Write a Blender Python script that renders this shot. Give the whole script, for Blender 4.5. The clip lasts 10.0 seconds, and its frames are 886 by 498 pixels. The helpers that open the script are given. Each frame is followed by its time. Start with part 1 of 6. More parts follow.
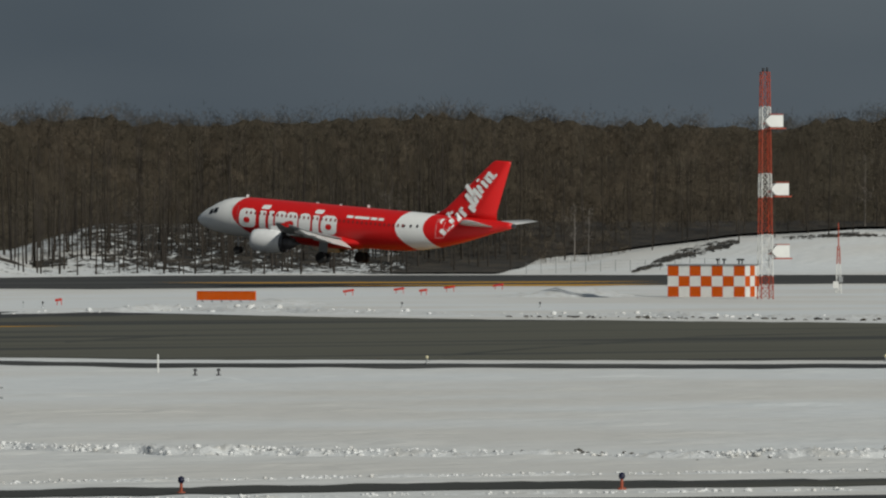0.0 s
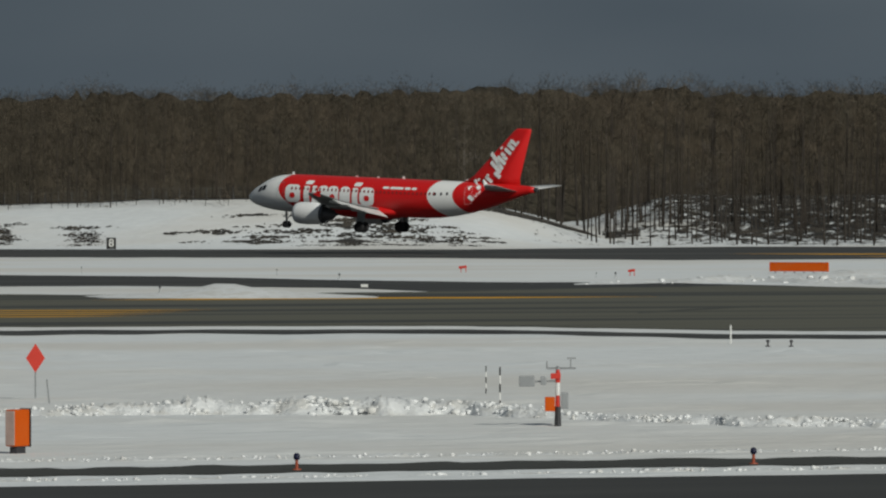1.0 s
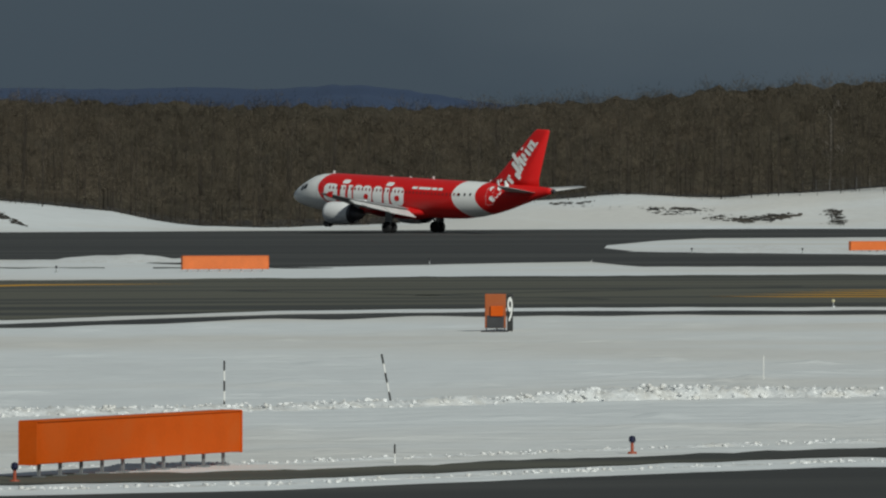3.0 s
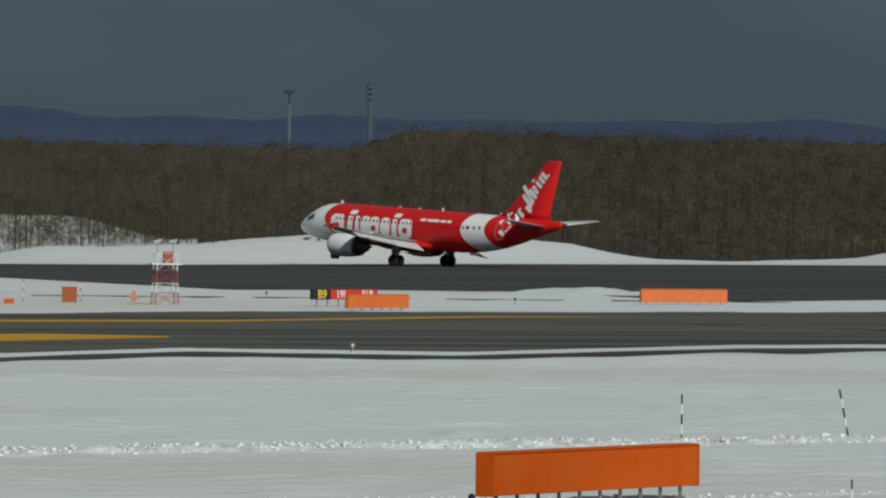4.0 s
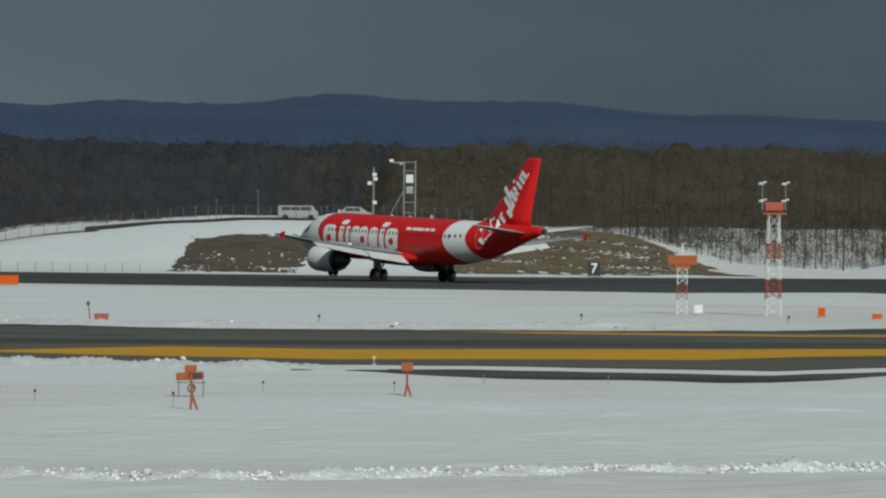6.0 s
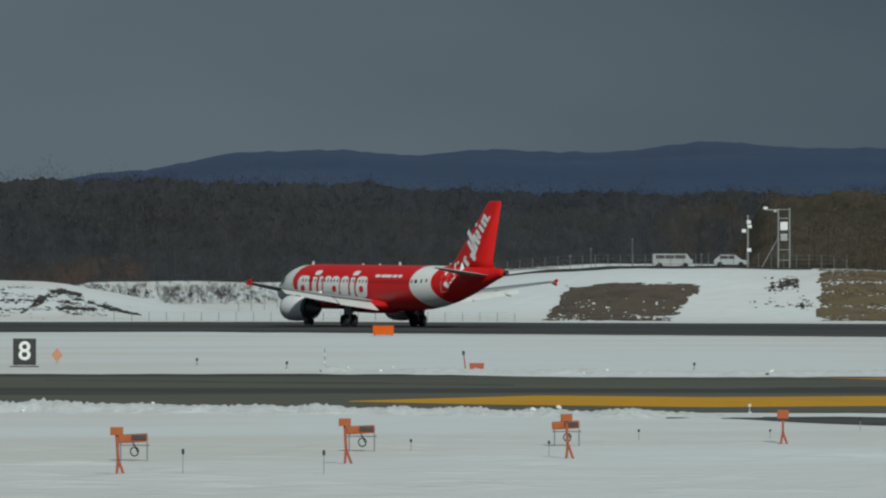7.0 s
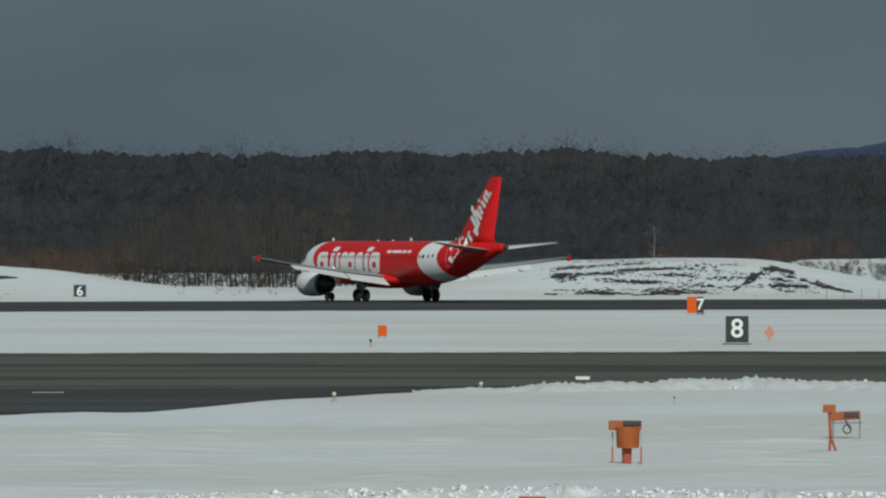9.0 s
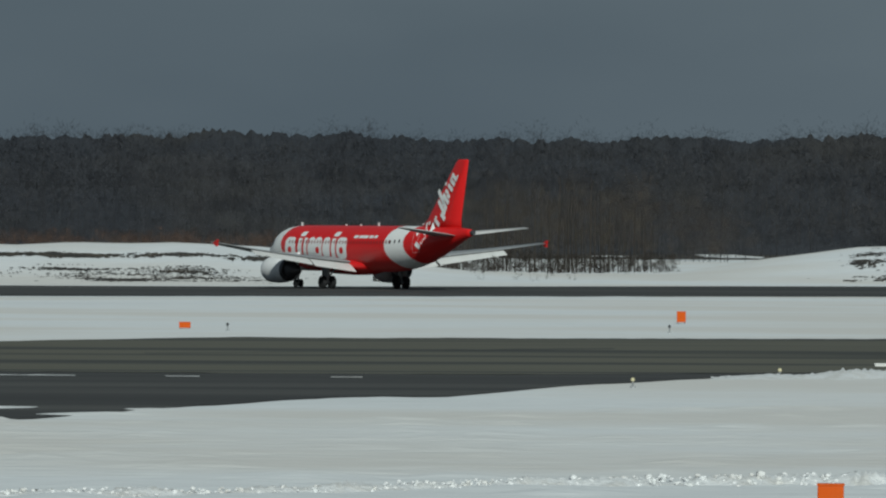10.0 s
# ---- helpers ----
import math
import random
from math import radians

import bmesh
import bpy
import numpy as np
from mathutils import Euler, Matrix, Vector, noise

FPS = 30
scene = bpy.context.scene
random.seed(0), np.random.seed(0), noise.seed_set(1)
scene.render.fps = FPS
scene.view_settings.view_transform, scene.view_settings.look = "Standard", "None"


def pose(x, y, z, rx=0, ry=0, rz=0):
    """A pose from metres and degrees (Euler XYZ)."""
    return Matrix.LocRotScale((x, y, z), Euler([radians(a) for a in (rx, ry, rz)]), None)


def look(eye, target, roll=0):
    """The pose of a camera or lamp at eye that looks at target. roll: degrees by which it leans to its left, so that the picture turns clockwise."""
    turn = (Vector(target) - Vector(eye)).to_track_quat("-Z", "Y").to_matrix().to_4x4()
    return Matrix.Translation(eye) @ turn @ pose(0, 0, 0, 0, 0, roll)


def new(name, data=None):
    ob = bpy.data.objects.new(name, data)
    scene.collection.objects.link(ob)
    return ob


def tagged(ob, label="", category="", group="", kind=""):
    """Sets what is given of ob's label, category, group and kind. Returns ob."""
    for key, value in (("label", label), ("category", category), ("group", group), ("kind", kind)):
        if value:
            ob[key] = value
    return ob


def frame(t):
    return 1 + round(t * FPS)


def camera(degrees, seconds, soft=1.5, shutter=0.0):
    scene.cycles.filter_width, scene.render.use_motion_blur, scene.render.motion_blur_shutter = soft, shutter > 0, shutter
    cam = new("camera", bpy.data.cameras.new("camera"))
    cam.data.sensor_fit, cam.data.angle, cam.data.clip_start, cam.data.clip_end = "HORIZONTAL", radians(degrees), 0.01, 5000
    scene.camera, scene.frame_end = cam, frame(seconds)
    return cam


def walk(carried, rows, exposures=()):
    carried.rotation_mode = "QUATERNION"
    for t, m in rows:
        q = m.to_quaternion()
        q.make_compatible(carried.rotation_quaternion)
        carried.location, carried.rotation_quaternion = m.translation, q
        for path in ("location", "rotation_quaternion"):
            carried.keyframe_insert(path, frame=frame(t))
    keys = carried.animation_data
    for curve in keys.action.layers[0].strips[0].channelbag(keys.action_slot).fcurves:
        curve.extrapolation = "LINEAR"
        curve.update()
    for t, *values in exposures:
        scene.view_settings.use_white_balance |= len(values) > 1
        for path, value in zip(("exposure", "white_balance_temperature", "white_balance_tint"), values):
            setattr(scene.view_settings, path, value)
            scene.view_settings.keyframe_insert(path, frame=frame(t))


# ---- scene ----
H = 6.5                                   # height of the camera over the field
cam = camera(6.41, 10.0, soft=2.2)
PATH = [                                  # seconds, yaw, pitch, lean
    (0, 0.002, -0.195, -0.099),
    (0.5, 2.346, -0.133, 0.045),
    (1, 4.150, -0.402, 0.016),
    (1.5, 5.994, -0.069, 0.036),
    (2, 7.471, -0.303, -0.044),
    (3.5, 12.522, -0.518, 0.291),
    (4, 14.128, -0.329, 0.545),
    (4.5, 15.763, -0.343, 0.484),
    (5, 17.499, -0.242, 0.373),
    (6.5, 21.675, -0.191, 0.450),
    (7, 23.121, 0.055, 0.132),
    (7.5, 25.063, -0.049, 0.212),
    (8, 26.118, -0.341, -0.031),
    (8.5, 27.197, -0.325, 0.173),
    (9, 28.277, -0.118, 0.086),
    (9.5, 29.518, -0.103, 0.367),
    (10, 30.444, -0.229, 0.290),
]
walk(cam, [(t, pose(0, 0, H, 90 + p, -r, y)) for t, y, p, r in PATH],
     exposures=[(0, -0.02, 6500, 4.5), (2, 0.0, 6350, 1.5), (5, 0.06, 6200, -0.5), (6.5, 0.09, 6080, -2.5), (10, 0.10, 6020, -2.2)])

# ---- world and sun ----
SUN_AZ, SUN_EL = -143.0, 31.0             # counter-clockwise from +y, and up
world = bpy.data.worlds.new("world")
scene.world = world
world.use_nodes = True
wn = world.node_tree
wn.nodes.clear()


def wnode(kind, **values):
    n = wn.nodes.new(kind)
    for k, v in values.items():
        n.inputs[k].default_value = v
    return n


sky = wn.nodes.new("ShaderNodeTexSky")
sky.sky_type, sky.sun_disc = "NISHITA", False
sky.sun_elevation, sky.sun_rotation = radians(SUN_EL), radians(-SUN_AZ)
sky.dust_density = 2.0
coord = wn.nodes.new("ShaderNodeTexCoord")
stretch = wn.nodes.new("ShaderNodeMapping")
stretch.inputs["Scale"].default_value = (7, 7, 20)
cloud = wnode("ShaderNodeTexNoise", Scale=1.0, Detail=4.0, Roughness=0.45)
ramp = wn.nodes.new("ShaderNodeValToRGB")
ramp.color_ramp.elements[0].position, ramp.color_ramp.elements[0].color = 0.3, (0.43, 0.56, 0.75, 1)
ramp.color_ramp.elements[1].position, ramp.color_ramp.elements[1].color = 0.75, (0.90, 1.04, 1.22, 1)
blend = wn.nodes.new("ShaderNodeMix")
blend.data_type = "RGBA"
blend.inputs[0].default_value = 0.97
back = wnode("ShaderNodeBackground", Strength=0.12)
outw = wn.nodes.new("ShaderNodeOutputWorld")
wn.links.new(coord.outputs["Generated"], stretch.inputs["Vector"])
wn.links.new(stretch.outputs["Vector"], cloud.inputs["Vector"])
# a heavier bank of cloud over the middle of the field
heavy = wnode("ShaderNodeVectorMath")
heavy.operation = "DOT_PRODUCT"
heavy.inputs[1].default_value = (-math.sin(radians(12.5)), math.cos(radians(12.5)), 0)
wn.links.new(coord.outputs["Generated"], heavy.inputs[0])
depth = wnode("ShaderNodeMapRange")
depth.interpolation_type = "SMOOTHSTEP"
depth.inputs["From Min"].default_value, depth.inputs["From Max"].default_value = math.cos(radians(12.5)), 0.9972
depth.inputs["To Min"].default_value, depth.inputs["To Max"].default_value = 0.08, -0.22
wn.links.new(heavy.outputs["Value"], depth.inputs["Value"])
shade = wnode("ShaderNodeMath")
shade.operation = "ADD"
wn.links.new(cloud.outputs["Fac"], shade.inputs[0])
wn.links.new(depth.outputs["Result"], shade.inputs[1])
wn.links.new(shade.outputs[0], ramp.inputs["Fac"])
wn.links.new(sky.outputs["Color"], blend.inputs[6])
wn.links.new(ramp.outputs["Color"], blend.inputs[7])
wn.links.new(blend.outputs[2], back.inputs["Color"])
wn.links.new(back.outputs["Background"], outw.inputs["Surface"])

sun = new("sun", bpy.data.lights.new("sun", "SUN"))
sun.data.energy, sun.data.angle, sun.data.color = 2.75, radians(0.6), (1.0, 0.955, 0.89)
sa, se = radians(SUN_AZ), radians(SUN_EL)
sun.matrix_world = look((0, 0, 60), (math.sin(sa) * math.cos(se), -math.cos(sa) * math.cos(se), 60 - math.sin(se)))


# ---- materials ----
def mat(name, color, rough=0.7, metal=0.0, var=0.12, scale=1.0, fine=12.0, bump=0.0, second=None, amount=0.0, spec=None, along=0.0, cut=(0.45, 0.62), alpha=1.0):
    """A surface with two scales of variation; second is a colour that takes over in patches; alpha below 1 for open sprays of fine twigs."""
    m = bpy.data.materials.new(name)
    m.use_nodes = True
    nt = m.node_tree
    bs = nt.nodes["Principled BSDF"]
    bs.inputs["Roughness"].default_value, bs.inputs["Metallic"].default_value = rough, metal
    if spec is not None:
        bs.inputs["Specular IOR Level"].default_value = spec
    tc = nt.nodes.new("ShaderNodeTexCoord")
    mp = nt.nodes.new("ShaderNodeMapping")
    if along:                             # stretched along the runway
        mp.vector_type = "TEXTURE"
        mp.inputs["Rotation"].default_value = (0, 0, radians(30))
        mp.inputs["Scale"].default_value = (along, 1, 1)
    nt.links.new(tc.outputs["Object"], mp.inputs["Vector"])
    big = nt.nodes.new("ShaderNodeTexNoise")
    big.inputs["Scale"].default_value, big.inputs["Detail"].default_value = scale, 6
    small = nt.nodes.new("ShaderNodeTexNoise")
    small.inputs["Scale"].default_value, small.inputs["Detail"].default_value = scale * fine, 3
    for n in (big, small):
        nt.links.new(mp.outputs["Vector"], n.inputs["Vector"])
    add = nt.nodes.new("ShaderNodeMath")
    add.operation = "MULTIPLY_ADD"
    add.inputs[1].default_value = 0.5
    nt.links.new(small.outputs["Fac"], add.inputs[0])
    nt.links.new(big.outputs["Fac"], add.inputs[2])
    rng = nt.nodes.new("ShaderNodeMapRange")
    rng.inputs["From Min"].default_value, rng.inputs["From Max"].default_value = 0.45, 1.05
    rng.inputs["To Min"].default_value, rng.inputs["To Max"].default_value = 1 - var, 1 + var
    nt.links.new(add.outputs[0], rng.inputs["Value"])
    mul = nt.nodes.new("ShaderNodeMix")
    mul.data_type, mul.blend_type = "RGBA", "MULTIPLY"
    mul.inputs[0].default_value = 1.0
    mul.inputs[6].default_value = (*color, 1)
    nt.links.new(rng.outputs["Result"], mul.inputs[7])
    last = mul.outputs[2]
    if second:
        pat = nt.nodes.new("ShaderNodeMapRange")
        pat.inputs["From Min"].default_value, pat.inputs["From Max"].default_value = cut
        pat.inputs["To Max"].default_value = amount
        nt.links.new(big.outputs["Fac"], pat.inputs["Value"])
        mix = nt.nodes.new("ShaderNodeMix")
        mix.data_type = "RGBA"
        mix.inputs[7].default_value = (*second, 1)
        nt.links.new(pat.outputs["Result"], mix.inputs[0])
        nt.links.new(last, mix.inputs[6])
        last = mix.outputs[2]
    nt.links.new(last, bs.inputs["Base Color"])
    bs.inputs["Alpha"].default_value = alpha
    if bump:
        bp = nt.nodes.new("ShaderNodeBump")
        bp.inputs["Strength"].default_value, bp.inputs["Distance"].default_value = bump, 0.3 / max(scale, 0.3)
        nt.links.new(add.outputs[0], bp.inputs["Height"])
        nt.links.new(bp.outputs["Normal"], bs.inputs["Normal"])
    return m


SNOW = mat("snow", (0.78, 0.80, 0.81), 0.85, var=0.10, scale=0.03, fine=22, bump=0.4, second=(0.69, 0.67, 0.635), amount=0.9, along=1.4, cut=(0.42, 0.60))
SNOW_ROUGH = mat("ploughed snow", (0.77, 0.78, 0.785), 0.8, var=0.14, scale=1.3, fine=5, bump=0.5, second=(0.50, 0.48, 0.44), amount=0.55)
ASPHALT = mat("worn asphalt", (0.108, 0.105, 0.078), 0.9, var=0.30, scale=0.09, fine=14, second=(0.034, 0.035, 0.033), amount=0.9, along=14, cut=(0.48, 0.56))
RUNWAY = mat("runway asphalt", (0.036, 0.036, 0.035), 0.9, var=0.3, scale=0.07, fine=14, second=(0.075, 0.074, 0.068), amount=0.8, along=12, cut=(0.5, 0.62))
RUBBED = mat("rubber-marked asphalt", (0.045, 0.046, 0.040), 0.88, var=0.3, scale=0.2, fine=12, second=(0.09, 0.09, 0.07), amount=0.7, along=8)
YELLOW = mat("worn yellow paint", (0.64, 0.33, 0.022), 0.85, spec=0.2, var=0.20, scale=0.12, fine=12, second=(0.36, 0.20, 0.04), amount=0.4)
ORANGE = mat("orange paint", (0.57, 0.088, 0.004), 0.6, spec=0.15, var=0.10, scale=1.5, fine=9, second=(0.50, 0.10, 0.015), amount=0.5)
ORANGE_FADED = mat("faded orange paint", (0.62, 0.145, 0.028), 0.6, var=0.12, scale=1.1, fine=8)
ORANGE_DULL = mat("dull dirty orange paint", (0.33, 0.075, 0.010), 0.65, var=0.16, scale=2.0, fine=7, second=(0.30, 0.085, 0.03), amount=0.6)
RUST_RED = mat("dull red oxide paint", (0.36, 0.075, 0.035), 0.65, var=0.18, scale=2.5, fine=7, second=(0.22, 0.06, 0.03), amount=0.5)
MAST_RED = mat("aviation red mast paint", (0.40, 0.050, 0.018), 0.6, var=0.16, scale=1.5, fine=7, second=(0.28, 0.05, 0.02), amount=0.5)
RED = mat("red enamel", (0.55, 0.035, 0.02), 0.5, var=0.12, scale=2.0)
WHITE = mat("white paint", (0.72, 0.72, 0.70), 0.55, var=0.07, scale=1.6, fine=9)
BLACK = mat("black panel", (0.018, 0.018, 0.018), 0.5, var=0.2, scale=2.0)
STEEL = mat("galvanised steel", (0.34, 0.35, 0.36), 0.5, 0.6, var=0.12, scale=3.0)
OLD_STEEL = mat("weathered grey steel", (0.17, 0.175, 0.18), 0.7, 0.3, var=0.15, scale=3.0)
DARK = mat("dark metal", (0.045, 0.045, 0.05), 0.55, 0.3, var=0.2, scale=3.0)
RUBBER = mat("tyre rubber", (0.012, 0.012, 0.013), 0.8, var=0.2, scale=6.0)
BLUE_GLASS = mat("blue lamp glass", (0.012, 0.013, 0.04), 0.2, var=0.1, scale=6.0)
EARTH = mat("bare earth and dead grass", (0.033, 0.029, 0.025), 0.95, var=0.35, scale=0.4, fine=10, bump=0.6, second=(0.075, 0.060, 0.042), amount=0.8)
DRY = mat("dead brown grass", (0.175, 0.128, 0.066), 0.95, var=0.35, scale=0.3, fine=14, bump=0.5, second=(0.085, 0.062, 0.036), amount=0.8)
DRY_DARK = mat("dark brown dead grass", (0.115, 0.086, 0.060), 0.95, var=0.4, scale=0.25, fine=14, bump=0.5, second=(0.062, 0.048, 0.038), amount=0.9)
BARK = mat("grey brown bark", (0.050, 0.043, 0.037), 0.95, var=0.3, scale=0.4, fine=8, spec=0.1)
WOOD_FLOOR = mat("leaf litter and brush", (0.072, 0.063, 0.048), 0.95, var=0.35, scale=0.05, fine=18, bump=0.8, second=(0.088, 0.072, 0.053), amount=0.8, spec=0.03)
# cloud shade and the blue of distance are put into this base colour
FAR_FLOOR_HAZED = mat("brush with cloud shade and haze in its colour", (0.052, 0.056, 0.065), 0.95, var=0.2, scale=0.02, fine=18, bump=0.5, second=(0.058, 0.056, 0.054), amount=0.8, spec=0.03)
TWIG = mat("bare brown twigs", (0.084, 0.073, 0.054), 0.95, var=0.22, scale=0.022, fine=9, second=(0.104, 0.082, 0.060), amount=0.9, spec=0.05, cut=(0.42, 0.6), alpha=0.38)
BIRCH = mat("pale birch bark", (0.20, 0.18, 0.165), 0.9, var=0.3, scale=1.5)
# far trees: colour darkened for cloud shade and blued for haze
FAR_WOOD_HAZED = mat("far bare wood tinted for cloud shade and haze", (0.054, 0.057, 0.066), 0.95, var=0.14, scale=0.010, fine=16, second=(0.068, 0.064, 0.061), amount=0.8, spec=0.03, alpha=0.38)
MID_WOOD = mat("olive brown bare thicket", (0.062, 0.058, 0.054), 0.95, var=0.18, scale=0.012, fine=14, second=(0.080, 0.066, 0.056), amount=0.8, spec=0.03, alpha=0.38)
SCRUB = mat("reddish brown scrub", (0.115, 0.075, 0.058), 0.95, var=0.25, scale=0.03, fine=10, second=(0.085, 0.066, 0.052), amount=0.8, spec=0.03, alpha=0.5)
# the blue is distance haze, painted into the ridge's base colour
HAZY_HILL = mat("wooded mountain", (0.026, 0.052, 0.118), 1.0, var=0.22, scale=0.004, fine=14, second=(0.040, 0.064, 0.12), amount=0.6)


# ---- building helpers ----
def pol(az, r, z=0.0):
    a = radians(az)
    return Vector((-r * math.sin(a), r * math.cos(a), z))


def mesh_object(name, verts, faces, material, parent=None, smooth=False):
    me = bpy.data.meshes.new(name)
    me.from_pydata([tuple(v) for v in verts], [], faces)
    me.materials.append(material)
    if smooth:
        me.polygons.foreach_set("use_smooth", [True] * len(me.polygons))
    me.update()
    ob = new(name, me)
    if parent:
        ob.parent = parent
    return ob


def part(name, bm, material, parent=None, label="", smooth=False):
    me = bpy.data.meshes.new(name)
    bm.normal_update()
    bm.to_mesh(me)
    bm.free()
    me.materials.append(material)
    if smooth:
        me.polygons.foreach_set("use_smooth", [True] * len(me.polygons))
    ob = new(name, me)
    if parent:
        ob.parent = parent
    return tagged(ob, label)


def box(bm, cx, cy, cz, sx, sy, sz, m=None, bevel=0.0):
    r = bmesh.ops.create_cube(bm, size=1, matrix=(m or Matrix()) @ Matrix.Translation((cx, cy, cz)) @ Matrix.Diagonal((sx, sy, sz, 1)))
    if bevel:
        edges = {e for v in r["verts"] for e in v.link_edges}
        bmesh.ops.bevel(bm, geom=list(edges), offset=bevel, segments=2, affect="EDGES", profile=0.6)
    return bm


def tube(bm, a, b, ra, rb=None, n=8):
    a, b = Vector(a), Vector(b)
    d = b - a
    m = Matrix.Translation((a + b) / 2) @ d.to_track_quat("Z", "Y").to_matrix().to_4x4()
    bmesh.ops.create_cone(bm, cap_ends=True, segments=n, radius1=ra, radius2=ra if rb is None else rb, depth=d.length, matrix=m)
    return bm


def B():
    return bmesh.new()


def thing(name, az, r, label, category, group="", z=0.0, turn=0.0):
    e = new(name)
    e.matrix_world = Matrix.Translation(pol(az, r, z)) @ pose(0, 0, 0, 0, 0, az + turn)
    return tagged(e, label, category, group)


# ---- the field: edges as distance over bearing ----
AZ = (-12, -4, -2, 0, 2, 4, 6, 8, 10, 12, 14, 16, 18, 20, 22, 24, 26, 28, 30, 32, 34, 46)
RF = (956, 956, 962, 965, 966, 916, 913, 920, 902, 878, 852, 806, 792, 775, 777, 782, 775, 763, 745, 731, 729, 729)
TF = (498, 498, 512, 530, 558, 525, 506, 507, 497, 485, 473, 466, 438, 430, 425, 436, 433, 427, 424, 423, 405, 405)
TN = (371, 371, 370, 373, 375, 388, 387, 384, 381, 371, 347, 351, 326, 331, 331, 337, 342, 333, 327, 327, 329, 329)
BM = (219, 218, 219, 220, 222, 233, 234, 231, 225, 217, 211, 205, 200, 195, 189, 190, 193, 195, 192, 185, 183, 183)
NF = (201, 201, 199, 197, 194, 191, 188, 186, 179, 172, 169, 166, 163, 160, 160, 160, 159, 158, 158, 158, 159, 159)


def edge(table, az, wob=0.0, f=2.0, seed=0.0):
    v = float(np.interp(az, AZ, table))
    return v * (1 + wob * noise.noise((az * f, seed, 0.3)) + wob * 0.5 * noise.noise((az * f * 4.3, seed, 7.3)))


CREST_AZ = (-12, -3, -2.1, -1.2, -0.6, -0.3, 2.55, 2.8, 3.14, 3.47, 3.8, 4.2, 5.1, 6.3, 7.5, 8.7, 9.6, 10.5, 11.1, 11.7, 12.6, 12.9, 13.2, 14.1, 14.7, 15.9, 17.1, 17.4, 17.7, 18.3, 18.9, 19.2, 19.8, 21, 21.9, 22.5, 23.4, 24, 24.4, 24.7, 25.08, 25.5, 25.9, 26.4, 27.4, 28.05, 28.4, 28.7, 29.0, 29.8, 30.2, 30.6, 31.2, 31.8, 32.4, 33.6, 46)
CREST_Z = (6, 5.6, 4.9, 2.8, 0.4, 0.1, 0.05, 0.4, 2.1, 3.7, 5.0, 5.5, 5.8, 5.7, 5, 3.6, 4, 2.7, 0.7, 0, 0.1, 0.9, 2, 3.2, 3.4, 1.5, 0.9, 0, 0, 0.6, 3.3, 4, 4.8, 5.2, 5.2, 4.5, 3, 1.5, 0.3, 0, 0.5, 2.1, 3.4, 3.6, 3.3, 2.0, 1.0, 0.3, 0.0, 0.0, 0.2, 0.7, 2.2, 3, 3.3, 3.1, 3)


def smooth01(x):
    x = min(1.0, max(0.0, x))
    return x * x * (3 - 2 * x)


def bank_height(az):
    rc = edge(RF, az) + 75
    return max(0.0, H + (float(np.interp(az, CREST_AZ, CREST_Z)) - H) * rc / 920)


def ground_z(az, r):
    if az < -14 or az > 48:
        return 0.0
    foot = edge(RF, az) + 12
    if r < foot:
        return 0.0
    z = bank_height(az) * smooth01((r - foot) / 62)
    if az > 23.5:                         # the banks fall away again to the flat field behind them
        z *= 1 - smooth01((r - foot - 78) / 70) * smooth01((az - 23.5) / 0.5)
        z = max(z, 2.6 * smooth01((r - 1040) / 110) * smooth01((1275 - r) / 40) * smooth01((26.2 - az) / 0.6))
    top = float(np.interp(az, (-14, 2.5, 3.6, 15.8, 16.8, 19.6, 20.4, 48), (6.2, 6.2, 0, 0, 4.6, 4.6, 0, 0)))
    if az < 4:
        z = max(z, top * smooth01((r - foot - 15) / 120))
    else:
        z = max(z, top * smooth01((r - foot - 60) / 120))
    return z + 0.25 * noise.noise((az * 1.7, r * 0.02, 2.0)) * smooth01((r - foot) / 40)


def build_ground():
    az = list(np.arange(-180, -14, 6.0)) + list(np.arange(-14, 48, 0.16)) + list(np.arange(48, 180.1, 6.0))
    rs = [0.0, 12, 40, 80, 120, 160, 200, 260, 330, 400, 480, 560, 640, 700] + list(range(740, 1180, 9)) + [1200, 1260, 1340, 1450, 1700, 2200, 3000, 4000, 4900]
    verts = [pol(a, r, ground_z(a, r)) for a in az for r in rs]
    k = len(rs)
    faces = [(i * k + j, i * k + j + 1, (i + 1) * k + j + 1, (i + 1) * k + j) for i in range(len(az) - 1) for j in range(k - 1)]
    ob = mesh_object("ground", verts, faces, SNOW, smooth=True)
    ob.data.flip_normals()
    tagged(ob, "snow-covered airfield ground rising to low banks", "ground", kind="structure")


def strip(name, far, near, a0, a1, z, material, step=0.12, label="", category="", kind="structure"):
    """A flat sheet between two edges, each a function of the bearing."""
    n = max(2, int((a1 - a0) / step))
    verts, faces = [], []
    for i in range(n + 1):
        a = a0 + (a1 - a0) * i / n
        f, c = far(a), near(a)
        for k in range(4):
            verts.append(pol(a, c + (f - c) * k / 3, z))
    for i in range(n):
        for k in range(3):
            faces.append((i * 4 + k, i * 4 + k + 1, i * 4 + k + 5, i * 4 + k + 4))
    ob = mesh_object(name, verts, faces, material)
    ob.data.flip_normals()
    return tagged(ob, label, category, kind=kind)


